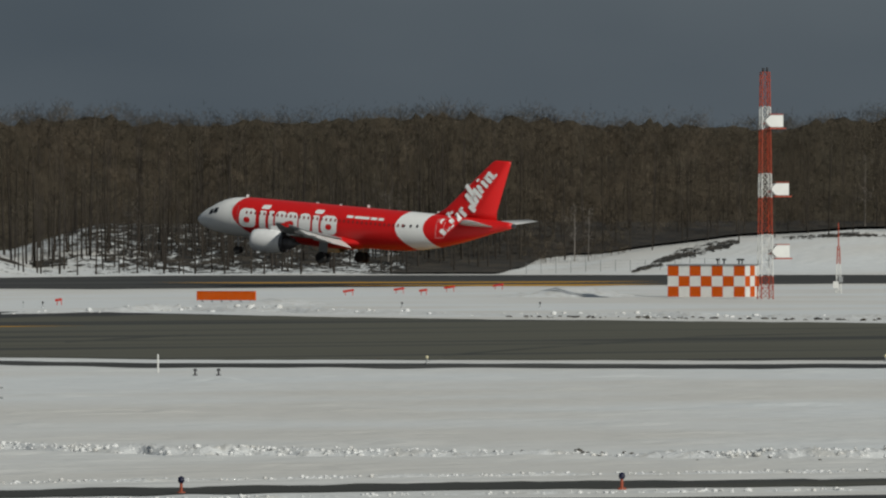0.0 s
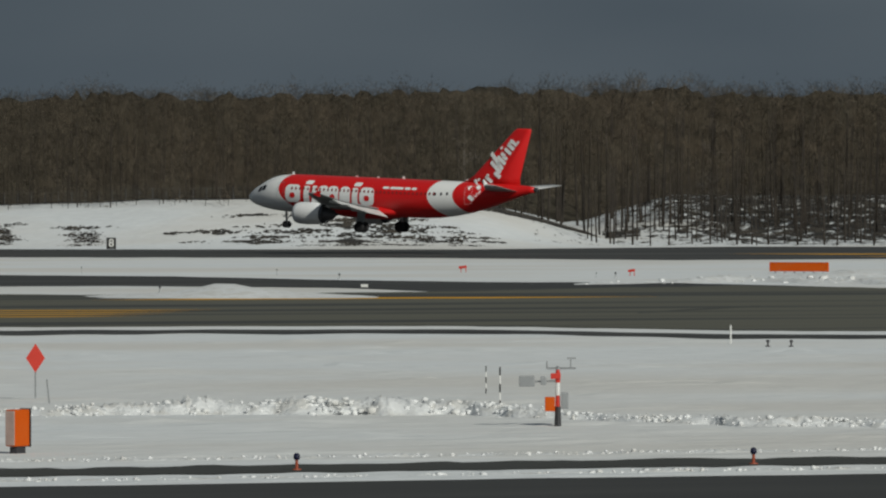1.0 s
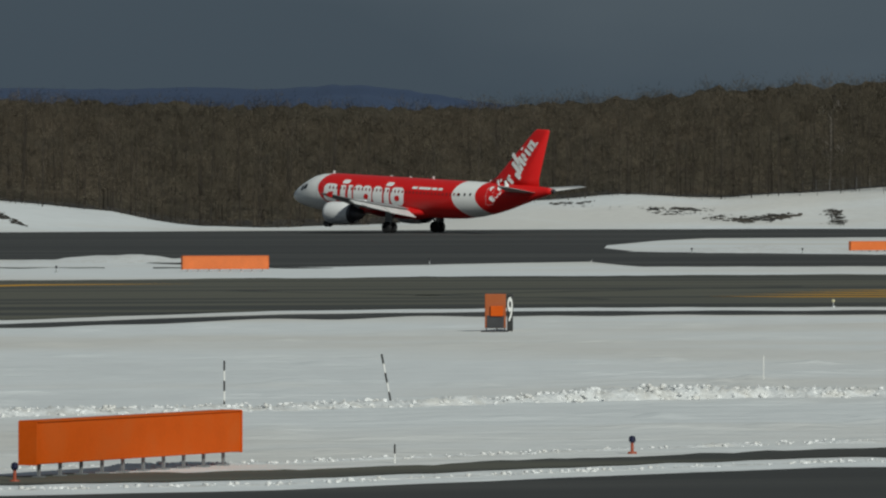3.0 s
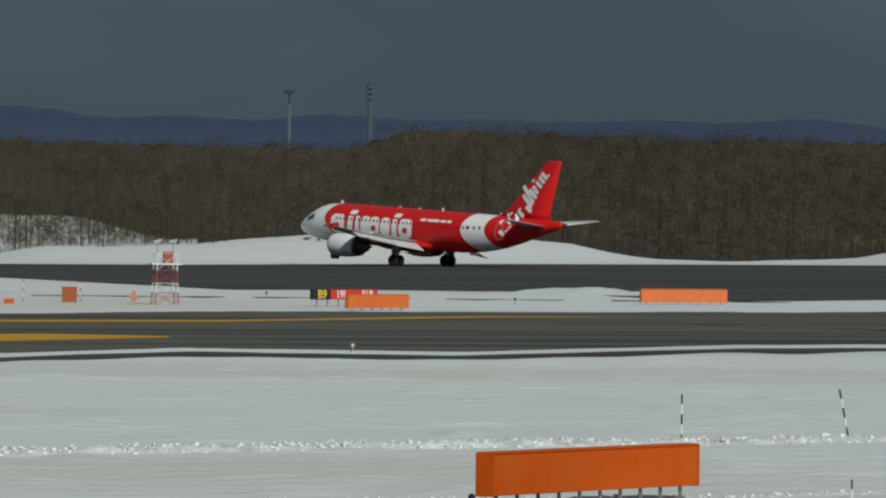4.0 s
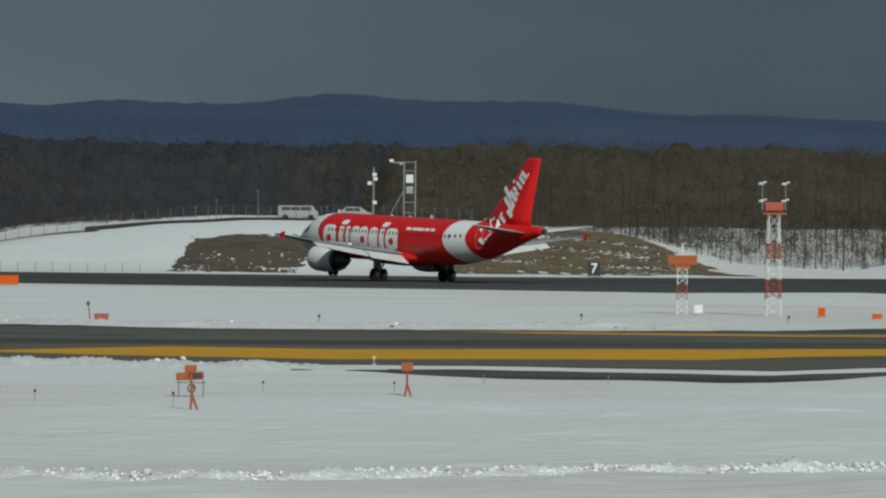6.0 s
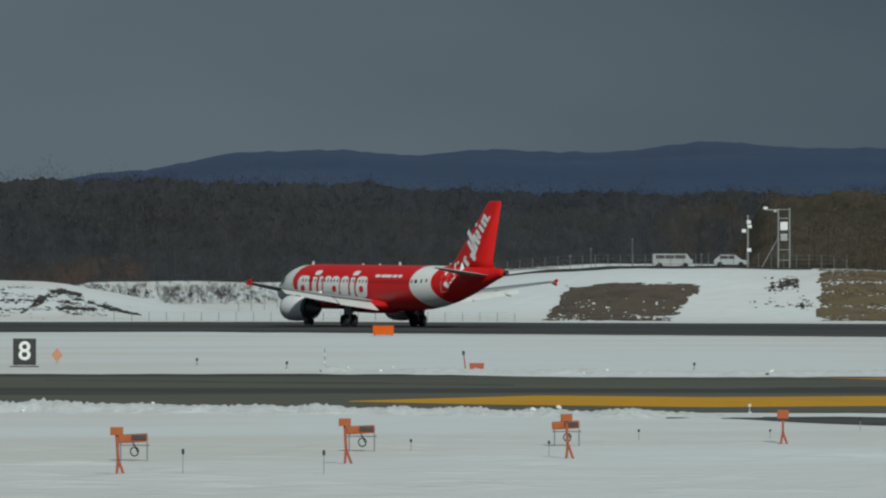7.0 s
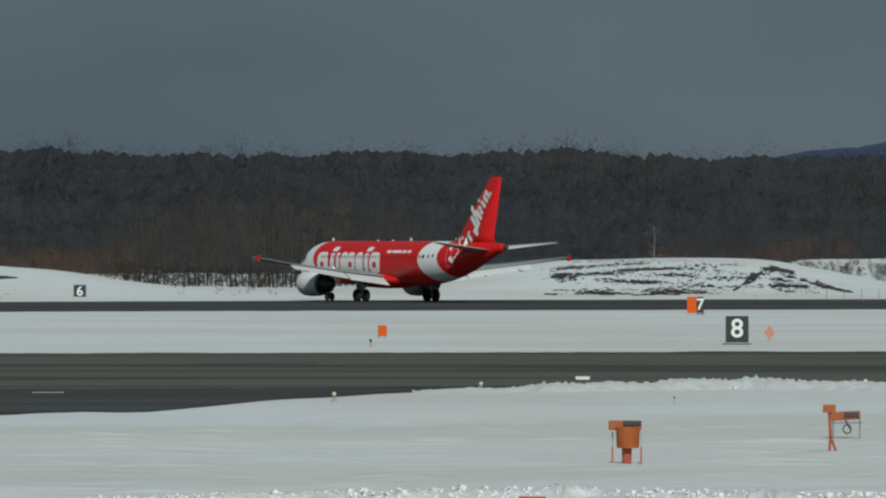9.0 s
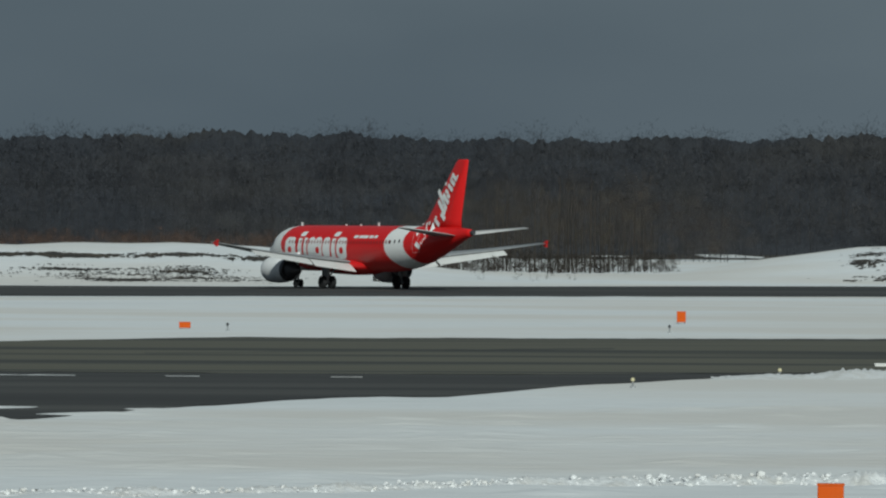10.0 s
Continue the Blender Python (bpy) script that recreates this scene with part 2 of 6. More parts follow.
def runway_near(a):
    az = (-12, -3, 0, 2.5, 4.5, 7.4, 8.9, 9.25, 9.68, 9.7, 10.4, 11.2, 12.0, 12.8, 13.3, 14.5, 15.7, 17.4, 18.7, 20.5, 23, 25, 28, 31, 33.4, 46)
    r = (815, 827, 796, 772, 799, 804, 786, 757, 699, 578, 568, 552, 540, 560, 584, 590, 582, 660, 640, 652, 665, 678, 662, 648, 637, 640)
    return float(np.interp(a, az, r)) * (1 + 0.004 * noise.noise((a * 3, 1.0, 0)))


def build_pavement():
    strip("runway", lambda a: edge(RF, a, 0.002), runway_near, -12, 46, 0.03, RUNWAY, label="dark asphalt runway cleared of snow", category="runway")
    strip("exit_taxiway", lambda a: float(np.interp(a, (1.2, 2.65, 3.7, 4.9, 6.1, 7.4, 8.9, 9.45, 9.72), (548, 578, 578, 592, 618, 629, 642, 656, 694))) * (1 + 0.004 * noise.noise((a * 5, 2, 8))), lambda a: float(np.interp(a, (1.2, 2.65, 3.8, 4.9, 6.5, 8.6, 9.4, 9.72), (536, 520, 510, 544, 555, 549, 548, 576))) * (1 + 0.004 * noise.noise((a * 4, 5, 8))), 1.2, 9.72, 0.022, RUNWAY, label="dark asphalt exit taxiway between snow islands", category="taxiway")
    for a0, a1 in ((11.6, 12.9), (13.25, 14.1), (14.35, 15.5), (15.7, 17.1)):
        strip("service_lane", lambda a: 539 + 3 * noise.noise((a * 3, 3, 3)), lambda a: 535.5 + 4 * noise.noise((a * 4, 4, 3)), a0, a1, 0.02, RUNWAY, step=0.06, label="narrow dark asphalt lane half under snow", category="road")
    strip("taxiway", lambda a: edge(TF, a, 0.008, 1.5, 5), lambda a: edge(TN, a, 0.003, 3, 9), -12, 46, 0.03, ASPHALT, label="grey asphalt parallel taxiway with tyre streaks", category="taxiway")
    strip("taxiway_shoulder", lambda a: edge(TN, a) * (0.972 + 0.004 * noise.noise((a * 2, 2, 1))), lambda a: edge(TN, a) * (float(np.interp(a, (14, 17, 18, 20, 21.4), (0.945, 0.945, 0.932, 0.926, 0.968))) + 0.012 * noise.noise((a * 1.6, 6, 1))), -12, 21.5, 0.025, RUNWAY, label="dark wet taxiway shoulder with snow on both sides", category="road")
    strip("branch_taxiway", lambda a: edge(TN, a) - 0.5, lambda a: float(np.interp(a, (26.0, 27.6, 28.2, 29.4, 30.4, 31.3, 33.4, 36, 46), (334, 331, 327, 308, 287, 283, 253, 230, 190))) * (1 + 0.006 * noise.noise((a * 4, 1.5, 0))), 26.2, 46, 0.028, RUNWAY, label="dark asphalt branch curving off the taxiway", category="taxiway")
    for a0, a1 in ((31.02, 31.25), (32.2, 32.45), (33.1, 33.9)):
        strip("snow_line", lambda a: edge(TN, a) * (0.979 + 0.003 * noise.noise((a * 9, 1, 1))), lambda a: edge(TN, a) * 0.9755, a0, a1, 0.036, SNOW, label="thin line of snow left on the asphalt", category="snow")
    strip("perimeter_road", lambda a: edge(NF, a, 0.006, 3, 2), lambda a: edge(NF, a) * 0.972 * (1 + 0.004 * noise.noise((a * 3, 8, 1))), -12, 17, 0.02, ASPHALT, label="dirty grey perimeter road half covered with snow", category="road")
    strip("apron", lambda a: edge(NF, a) * 0.938 * (1 + 0.003 * noise.noise((a * 3, 3, 1))), lambda a: 12.0, -60, 14.5, 0.02, RUNWAY, step=0.5, label="dark asphalt apron before the terminal", category="apron")


def band(name, a0, a1, far, near, taper, label):
    """A painted marking, pointed at its ends where taper says so."""
    def prof(a):
        u = (a - a0) / (a1 - a0)
        w = 1.0
        if taper[0]:
            w = min(w, u / taper[0])
        if taper[1]:
            w = min(w, (1 - u) / taper[1])
        return max(0.03, w)
    f = lambda a: far(a)
    n = lambda a: far(a) + (near(a) - far(a)) * prof(a)
    return strip(name, f, n, a0, a1, 0.036, YELLOW, label=label, category="marking")


STREAKS = ((-1.96, 0.00, 447, 383, 4.0), (-3.20, -1.96, 464, 447, 3.5), (1.86, 2.74, 455, 428, 5.0), (8.2, 11.0, 452, 416, 4.0), (9.6, 12.4, 404, 432, 3.5), (18.6, 21.2, 402, 388, 3.5), (22.6, 26.0, 398, 412, 4.0), (25.0, 29.0, 372, 384, 4.0), (29.2, 32.6, 392, 372, 4.0))          # from bearing, to bearing, distance at each, width


def build_markings():
    for k, (a0, a1, r0, r1, w) in enumerate(STREAKS):
        strip("tyre_streak", lambda a: r0 + (r1 - r0) * (a - a0) / (a1 - a0) + w * (0.6 + 0.5 * noise.noise((a * 4, k, 2))), lambda a: r0 + (r1 - r0) * (a - a0) / (a1 - a0) - w * 0.3, a0, a1, 0.034, RUBBED, step=0.06, label="dark curved tyre streak on the asphalt", category="marking")
    L = "worn yellow taxiway line painted on asphalt"
    lin = lambda *p: (lambda a: float(np.interp(a, p[0::2], p[1::2])))
    band("edge_line", -1.6, 2.1, lin(-2, 862, 3, 850), lin(-2, 846, 3, 838), (0.2, 0.2), L)
    band("edge_line", -1.6, 1.2, lin(-2, 822, 3, 812), lin(-2, 800, 3, 800), (0.2, 0.3), L)
    band("centre_line", 2.6, 6.7, lin(2, 498, 4.3, 494, 5.8, 488, 6.7, 480), lin(2, 491, 4.3, 487, 5.8, 481, 6.7, 474), (0.3, 0.2), L)
    for k in range(4):
        band("turn_line", 5.75 + 0.19 * k, 8.15 + 0.25 * k, lin(5, 441 - 7.5 * k, 9.2, 437 - 7.5 * k), lin(5, 438 - 7.5 * k, 9.2, 434 - 7.5 * k), (0.25, 0.25), L)
    band("centre_line", 12.6, 20.4, lin(12, 461, 13.8, 456, 15.7, 432, 17.8, 423, 20.4, 424), lin(12, 455, 13.8, 450, 15.7, 426, 17.8, 417, 20.4, 418), (0.2, 0.1), L)
    band("turn_line", 16.1, 23.8, lin(16, 378, 17, 383, 18.5, 375, 20, 370, 21.2, 366, 22.4, 369, 23.8, 354), lin(16, 376, 17, 365, 17.8, 358, 18.5, 348, 20, 345, 21.2, 341, 22.8, 346, 23.8, 352), (0, 0), "broad worn yellow line sweeping across the taxiway")


# ---- hills and woods ----
def build_hills():
    az_t = (-40, 8.6, 9.8, 10.8, 11.4, 13, 14.5, 15.7, 17.4, 18.6, 19.5, 20.4, 21.5, 22.4, 23, 24, 24.6, 25.0, 25.4, 25.8, 26.6, 28.5, 60)
    z_t = (30, 32, 40, 50, 56, 53.5, 55, 53.5, 59, 63, 67.5, 70, 69.5, 66, 65.5, 67.5, 65, 60.5, 55.0, 49, 40, 34, 30)
    verts, faces = [], []
    az = list(np.arange(-40, 8, 2.0)) + list(np.arange(8, 30, 0.06)) + list(np.arange(30, 61, 2.0))
    rows = ((3300, -0.02), (3600, 0.25), (3900, 0.55), (4200, 0.82), (4500, 1.0), (4750, 0.7), (4850, 0.0))
    for a in az:
        top = float(np.interp(a, az_t, z_t)) + 1.4 * noise.noise((a * 1.6, 0, 5)) + 1.0 * noise.noise((a * 9, 0, 6))
        for r, k in rows:
            verts.append(pol(a, r, k * top * (1 + 0.06 * noise.noise((a * 1.3, r * 0.01, 4)))))
    k = len(rows)
    for i in range(len(az) - 1):
        for j in range(k - 1):
            faces.append((i * k + j, i * k + j + 1, (i + 1) * k + j + 1, (i + 1) * k + j))
    ob = mesh_object("mountain_ridge", verts, faces, HAZY_HILL, smooth=True)
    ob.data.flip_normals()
    tagged(ob, "long low wooded mountain ridge in the distance, blue haze put into its colour", "mountain", kind="structure")


def tree_mesh(rng, height, limbs, twigs, spread, low=0.3, twig_w=0.045, reach=0.55):
    """Vertices, triangles and normals of a bare tree: trunk with limbs, then fine twigs in clumps that fill its crown."""
    wv, wf, wn_, tv, tf, tn = [], [], [], [], [], []

    def rod(a, b, ra, rb):
        d = (b - a).normalized()
        s = d.orthogonal().normalized()
        u = d.cross(s)
        base = len(wv)
        for p, r in ((a, ra), (b, rb)):
            for k in range(3):
                w = s * math.cos(k * 2.094) + u * math.sin(k * 2.094)
                wv.append(p + w * r)
                wn_.append(w)
        for k in range(3):
            n = (k + 1) % 3
            wf.append((base + k, base + n, base + 3 + n))
            wf.append((base + k, base + 3 + n, base + 3 + k))
    lean = Vector((rng.uniform(-0.04, 0.04), rng.uniform(-0.04, 0.04), 1))
    rt = height * (0.006 if low < 0.15 else 0.0105)
    mid, top = lean * height * 0.5, lean * height * 0.86
    rod(Vector((0, 0, -0.4)), mid, rt, rt * 0.65)
    rod(mid, top, rt * 0.65, rt * 0.12)
    for i in range(limbs):
        h = height * rng.uniform(low, 0.85)
        a = rng.uniform(0, 6.283)
        ln = spread * (1.05 - h / height) * rng.uniform(0.5, 0.95) + 0.4
        p = lean * h
        rod(p, p + Vector((math.cos(a) * ln, math.sin(a) * ln, ln * rng.uniform(0.6, 1.2))), rt * 0.3, rt * 0.06)
    c0 = height * (low + 0.95) / 2
    rad = height * (0.95 - low) / 2
    clumps = []
    for i in range(max(6, twigs // 45)):
        h, a = rng.uniform(-0.85, 0.85), rng.uniform(0, 6.283)
        d = rng.uniform(0.15, 0.9) ** 0.5 * math.sqrt(1 - 0.75 * h * h) * spread
        clumps.append((Vector((d * math.cos(a), d * math.sin(a), h * rad)), rng.uniform(0.14, 0.3) * (spread + rad)))
    for i in range(twigs):
        c, size = clumps[i % len(clumps)]
        w = Vector((rng.gauss(0, 1), rng.gauss(0, 1), rng.gauss(0, 1))).normalized() * size * 0.74 * rng.random() ** 0.62
        q = c + w
        nrm = (w / size + Vector((q.x / spread, q.y / spread, 0.6 * q.z / rad)) * 0.6 + Vector((0, 0, 0.45))).normalized()
        d = Vector((rng.gauss(0, 0.6), rng.gauss(0, 0.6), rng.gauss(0.45, 0.5))).normalized() * rng.uniform(0.5, 1.2) * reach
        s = d.cross(nrm + Vector((rng.gauss(0, 0.3), rng.gauss(0, 0.3), 0))).normalized() * twig_w
        if s.cross(d).dot(nrm) < 0:
            s = -s
        q = q + lean * c0
        b = len(tv)
        tv.extend((q - s, q + s, q + d))
        tn.extend((nrm, nrm, nrm))
        tf.append((b, b + 1, b + 2))
    arr = lambda x: np.array([tuple(v) for v in x])
    return [arr(wv), arr(tv)], [np.array(wf), np.array(tf)], [arr(wn_), arr(tn)]


def scatter(name, kinds, places, materials, label, category):
    """One joined mesh of many trees; places are x, y, z, turn, scale, kind."""
    vs, fs, ms, ns, off = [], [], [], [], 0
    for x, y, z, turn, s, k in places:
        c, sn = math.cos(turn) * s, math.sin(turn) * s
        rot = np.array(((c, -sn, 0), (sn, c, 0), (0, 0, s)))
        V, T, N = kinds[k]
        for layer in (0, 1):
            ns.append(N[layer] @ (rot.T / s))
            v = V[layer] @ rot.T + np.array((x, y, z))
            vs.append(v)
            fs.append(T[layer] + off)
            ms.append(np.full(len(T[layer]), layer))
            off += len(v)
    v, f, m = np.concatenate(vs), np.concatenate(fs), np.concatenate(ms)
    me = bpy.data.meshes.new(name)
    me.vertices.add(len(v))
    me.vertices.foreach_set("co", v.ravel())
    me.loops.add(f.size)
    me.loops.foreach_set("vertex_index", f.ravel().astype(np.int32))
    me.polygons.add(len(f))
    me.polygons.foreach_set("loop_start", np.arange(0, f.size, 3, dtype=np.int32))
    for mt in materials:
        me.materials.append(mt)
    me.polygons.foreach_set("material_index", m.astype(np.int32))
    me.update(calc_edges=True)
    me.polygons.foreach_set("use_smooth", np.ones(len(f), dtype=bool))
    me.normals_split_custom_set_from_vertices(np.concatenate(ns))
    return tagged(new(name, me), label, category, kind="stuff")


WOOD_AZ = (-14, -3.15, -2.25, 0, 1.8, 2.7, 3.6, 4.05, 6.3, 6.75, 8.55, 9.2, 10.8, 14.4, 14.8, 15.75, 17.1, 18, 18.9, 19.8, 20.7, 22.4)
WOOD_TOP = (25, 24.3, 22.5, 24.7, 23.4, 24.2, 23.7, 24.2, 22.9, 23.3, 21.3, 19.7, 17.8, 19.2, 16.2, 16.6, 17.2, 18.2, 17.8, 18.4, 17.6, 17.6)
FARW_AZ = (16, 19, 21, 22.4, 23.1, 23.8, 24.85, 25.2, 25.9, 26.6, 27.3, 27.8, 28.3, 29.05, 29.4, 29.75, 30.3, 30.8, 31.15, 31.5, 32.2, 32.55, 33.6, 46)
FARW_TOP = (20, 20.5, 20.9, 20.8, 21.2, 22.6, 23, 23.4, 23, 23.2, 24.8, 24.4, 24, 23.8, 23.4, 23.6, 23.4, 23.8, 24.6, 24.4, 24.8, 24.2, 24, 23.6)


def wooded_rise(name, a0, a1, r0, depth, top, material, label, step=0.05):
    """An added rise behind the first rows of trees, closing gaps in the wood."""
    steps = (0.0, 0.2, 0.4, 0.6, 0.8, 1.0, 1.35, 2.0)
    verts, faces = [], []
    n = int((a1 - a0) / step)
    for i in range(n + 1):
        a = a0 + (a1 - a0) * i / n
        end = smooth01((a - a0) / 0.6) * smooth01((a1 - a) / 0.6)
        for k in steps:
            r = r0(a) + depth * k
            z = top(a, r) * min(1.0, k) * end * (0.96 + 0.06 * noise.noise((a * 3.1, k * 2, 6)) + 0.05 * noise.noise((a * 13, k * 5, 9)) + 0.03 * noise.noise((a * 37, k * 9, 4)) + 0.035 * noise.noise((a * 85, k * 13, 8)))
            verts.append(pol(a, r, max(ground_z(a, r) + 0.02, z) if k < 1.9 else -0.5))
    m = len(steps)
    for i in range(n):
        for j in range(m - 1):
            faces.append((i * m + j, (i + 1) * m + j, (i + 1) * m + j + 1, i * m + j + 1))
    tagged(mesh_object(name, verts, faces, material, smooth=True), label, "hillside", kind="structure")


def build_woods():
    wooded_rise("hillside", -6.0, 21.3, lambda a: edge(RF, a) + 190, 85, lambda a, r: 0.91 * (H + (float(np.interp(a, WOOD_AZ, WOOD_TOP)) - H) * r / 1150), WOOD_FLOOR, "brown rise added to close gaps behind the leafless trees")
    wooded_rise("hillside", 19.6, 42.0, lambda a: 1420, 130, lambda a, r: 0.925 * (H + (float(np.interp(a, FARW_AZ, FARW_TOP)) - H) * r / 1500), FAR_FLOOR_HAZED, "rise added behind the far trees, cloud shade and haze in its colour", 0.02)
    rng = random.Random(4)
    tall = [tree_mesh(rng, 16, 9, 880, 3.3, 0.26, 0.065, 0.75) for _ in range(6)]
    low = [tree_mesh(rng, 16, 9, 950, 3.5, 0.08, 0.065, 0.75) for _ in range(6)]
    near_places, far_places = [], []
    for row in range(9):
        a = -4.6
        while a < 21.4:
            r = edge(RF, a) + 68 + row * 22
            a += rng.uniform(0.5, 1.35) * 4.0 / r * 57.3
            rr = r + rng.uniform(-7, 7)
            if 16.2 < a < 19.9 and row < 4:
                continue
            if a > 19.9 and row < 6:
                continue
            z = ground_z(a, rr) - 0.1
            want = (H + (float(np.interp(a, WOOD_AZ, WOOD_TOP)) - H) * rr / 1150) - z
            s = want / 14.6 * rng.uniform(0.84, 1.0) * (0.95 + 0.06 * noise.noise((a * 2.5, row * 0.3, 0)))
            p = pol(a, rr, z)
            open_wood = -0.3 < a < 3.6 and row < 5
            near_places.append((p.x, p.y, p.z, rng.uniform(0, 6.28), s, rng.randrange(6) + (0 if open_wood else 6)))
    scatter("woodland", tall + low, near_places, (BARK, TWIG), "dense leafless brown deciduous woodland standing in snow", "woodland")
    kinds = [tree_mesh(rng, 16, 6, 520, 4.2, 0.04, 0.075, 0.9) for _ in range(6)] + [tree_mesh(rng, 16, 6, 900, 3.6, 0.1, 0.065, 0.7) for _ in range(6)]
    for row in range(7):
        r = 1330 + row * 33
        a = 18.6
        while a < 34.6:
            a += rng.uniform(0.5, 1.4) * 4.8 / r * 57.3
            rr = r + rng.uniform(-9, 9)
            want = H + (float(np.interp(a, FARW_AZ, FARW_TOP)) - H) * rr / 1500
            s = want / 15.4 * rng.uniform(0.94, 1.04) * (0.9 + 0.1 * min(1, row / 4)) * (0.985 + 0.05 * noise.noise((a * 1.3, 3, 3)))
            if row > 4 and min(abs(a - 27.5) - 0.15, abs(a - 26.05) - 0.12, abs(a - 29.75) - 0.08, abs(a - 31.0) - 0.1) < 0:
                s *= 1.07
            p = pol(a, rr, -0.1)
            far_places.append((p.x, p.y, p.z, rng.uniform(0, 6.28), s, rng.randrange(6) + (6 if row > 4 else 0)))
    brush = [tree_mesh(rng, 5.5, 5, 125, 3.2, 0.0, 0.085, 0.55) for _ in range(5)]
    shrubs, grey_shrubs = [], []
    for row, dr in enumerate((64, 72, 82, 94)):
        a = 3.4
        while a < 22.6:
            r = edge(RF, a) + dr
            a += rng.uniform(0.6, 1.4) * 2.6 / r * 57.3
            if 16.0 < a < 20.2 and (row < 2 or rng.random() < 0.7):
                continue
            if a > 20.2:
                continue
            p = pol(a, r + rng.uniform(-4, 4))
            shrubs.append((p.x, p.y, ground_z(a, r) - 0.15, rng.uniform(0, 6.28), rng.uniform(0.75, 1.45), rng.randrange(5)))
    for a0, a1, dr, n, s0 in ((29.1, 30.4, 60, 14, 0.3), (28.75, 30.7, 98, 200, 0.42), (23.9, 25.7, 290, 130, 0.45), (15.8, 20.2, 100, 420, 0.65), (16.0, 20.2, 145, 380, 0.85), (-4.4, 3.2, 262, 240, 1.4), (-0.6, 2.9, 200, 130, 0.8), (-1.0, 0.4, 130, 60, 0.5), (1.0, 2.9, 90, 110, 0.32), (1.6, 3.1, 150, 120, 0.6), (-4.5, -0.5, 130, 200, 0.9), (-1.3, 0.2, 75, 150, 0.6)):
        for _ in range(n):
            a = rng.uniform(a0, a1)
            r = edge(RF, a) + dr + rng.uniform(-20, 20)
            p = pol(a, r)
            (grey_shrubs if a > 20.5 else shrubs).append((p.x, p.y, ground_z(a, r) - 0.15, rng.uniform(0, 6.28), s0 * rng.uniform(0.6, 1.2), rng.randrange(5)))
    thicket, scrub = [], []
    for a0, a1, r0, n, h in ((28.2, 30.8, 1215, 95, 15.0), (25.9, 26.8, 1215, 40, 9.0), (22.3, 23.8, 1215, 60, 9.5)):
        for _ in range(n):
            a, r = rng.uniform(a0, a1), r0 + rng.uniform(-30, 30)
            p = pol(a, r, -0.1)
            u = (2 * a - a0 - a1) / (a1 - a0)
            thicket.append((p.x, p.y, p.z, rng.uniform(0, 6.28), h / 14.6 * rng.uniform(0.75, 1.0) * (0.35 + 0.65 * math.sqrt(1 - u * u)), rng.randrange(6)))
    for a0, a1, n in ((31.0, 34.8, 330), (25.3, 26.8, 90), (30.4, 31.2, 70)):
        for _ in range(n):
            a, r = rng.uniform(a0, a1), 1185 + rng.uniform(-25, 25)
            p = pol(a, r, ground_z(a, r) - 0.1)
            scrub.append((p.x, p.y, p.z, rng.uniform(0, 6.28), rng.uniform(0.55, 0.95), rng.randrange(5)))
    scatter("thicket", kinds[:6], thicket, (FAR_WOOD_HAZED, MID_WOOD), "olive brown leafless thicket before the far woods", "thicket")
    scatter("scrub", brush, scrub, (SCRUB, SCRUB), "low reddish brown scrub behind the snow banks", "brush")
    scatter("undergrowth", brush, shrubs, (BARK, TWIG), "low leafless brown brush at the foot of the woods", "brush")
    scatter("undergrowth", brush, grey_shrubs, (BARK, BARK), "low leafless grey brush between the snow banks", "brush")
    for row in range(3):
        a = 20.3
        while a < 34.6:
            r = 1290 + row * 14
            a += rng.uniform(0.5, 1.3) * 4.0 / r * 57.3
            p = pol(a, r, -0.1)
            far_places.append((p.x, p.y, p.z, rng.uniform(0, 6.28), rng.uniform(0.4, 0.62), rng.randrange(6)))
    scatter("far_woodland", kinds, far_places, (FAR_WOOD_HAZED, FAR_WOOD_HAZED), "leafless woodland on the far side of the field, cloud shade and haze in its colour", "woodland")


# ---- the airliner ----
def node_math(nt, op, a, b=None):
    n = nt.nodes.new("ShaderNodeMath")
    n.operation = op
    for i, v in enumerate((a, b)):
        if v is None:
            continue
        if isinstance(v, (int, float)):
            n.inputs[i].default_value = v
        else:
            nt.links.new(v, n.inputs[i])
    return n.outputs[0]


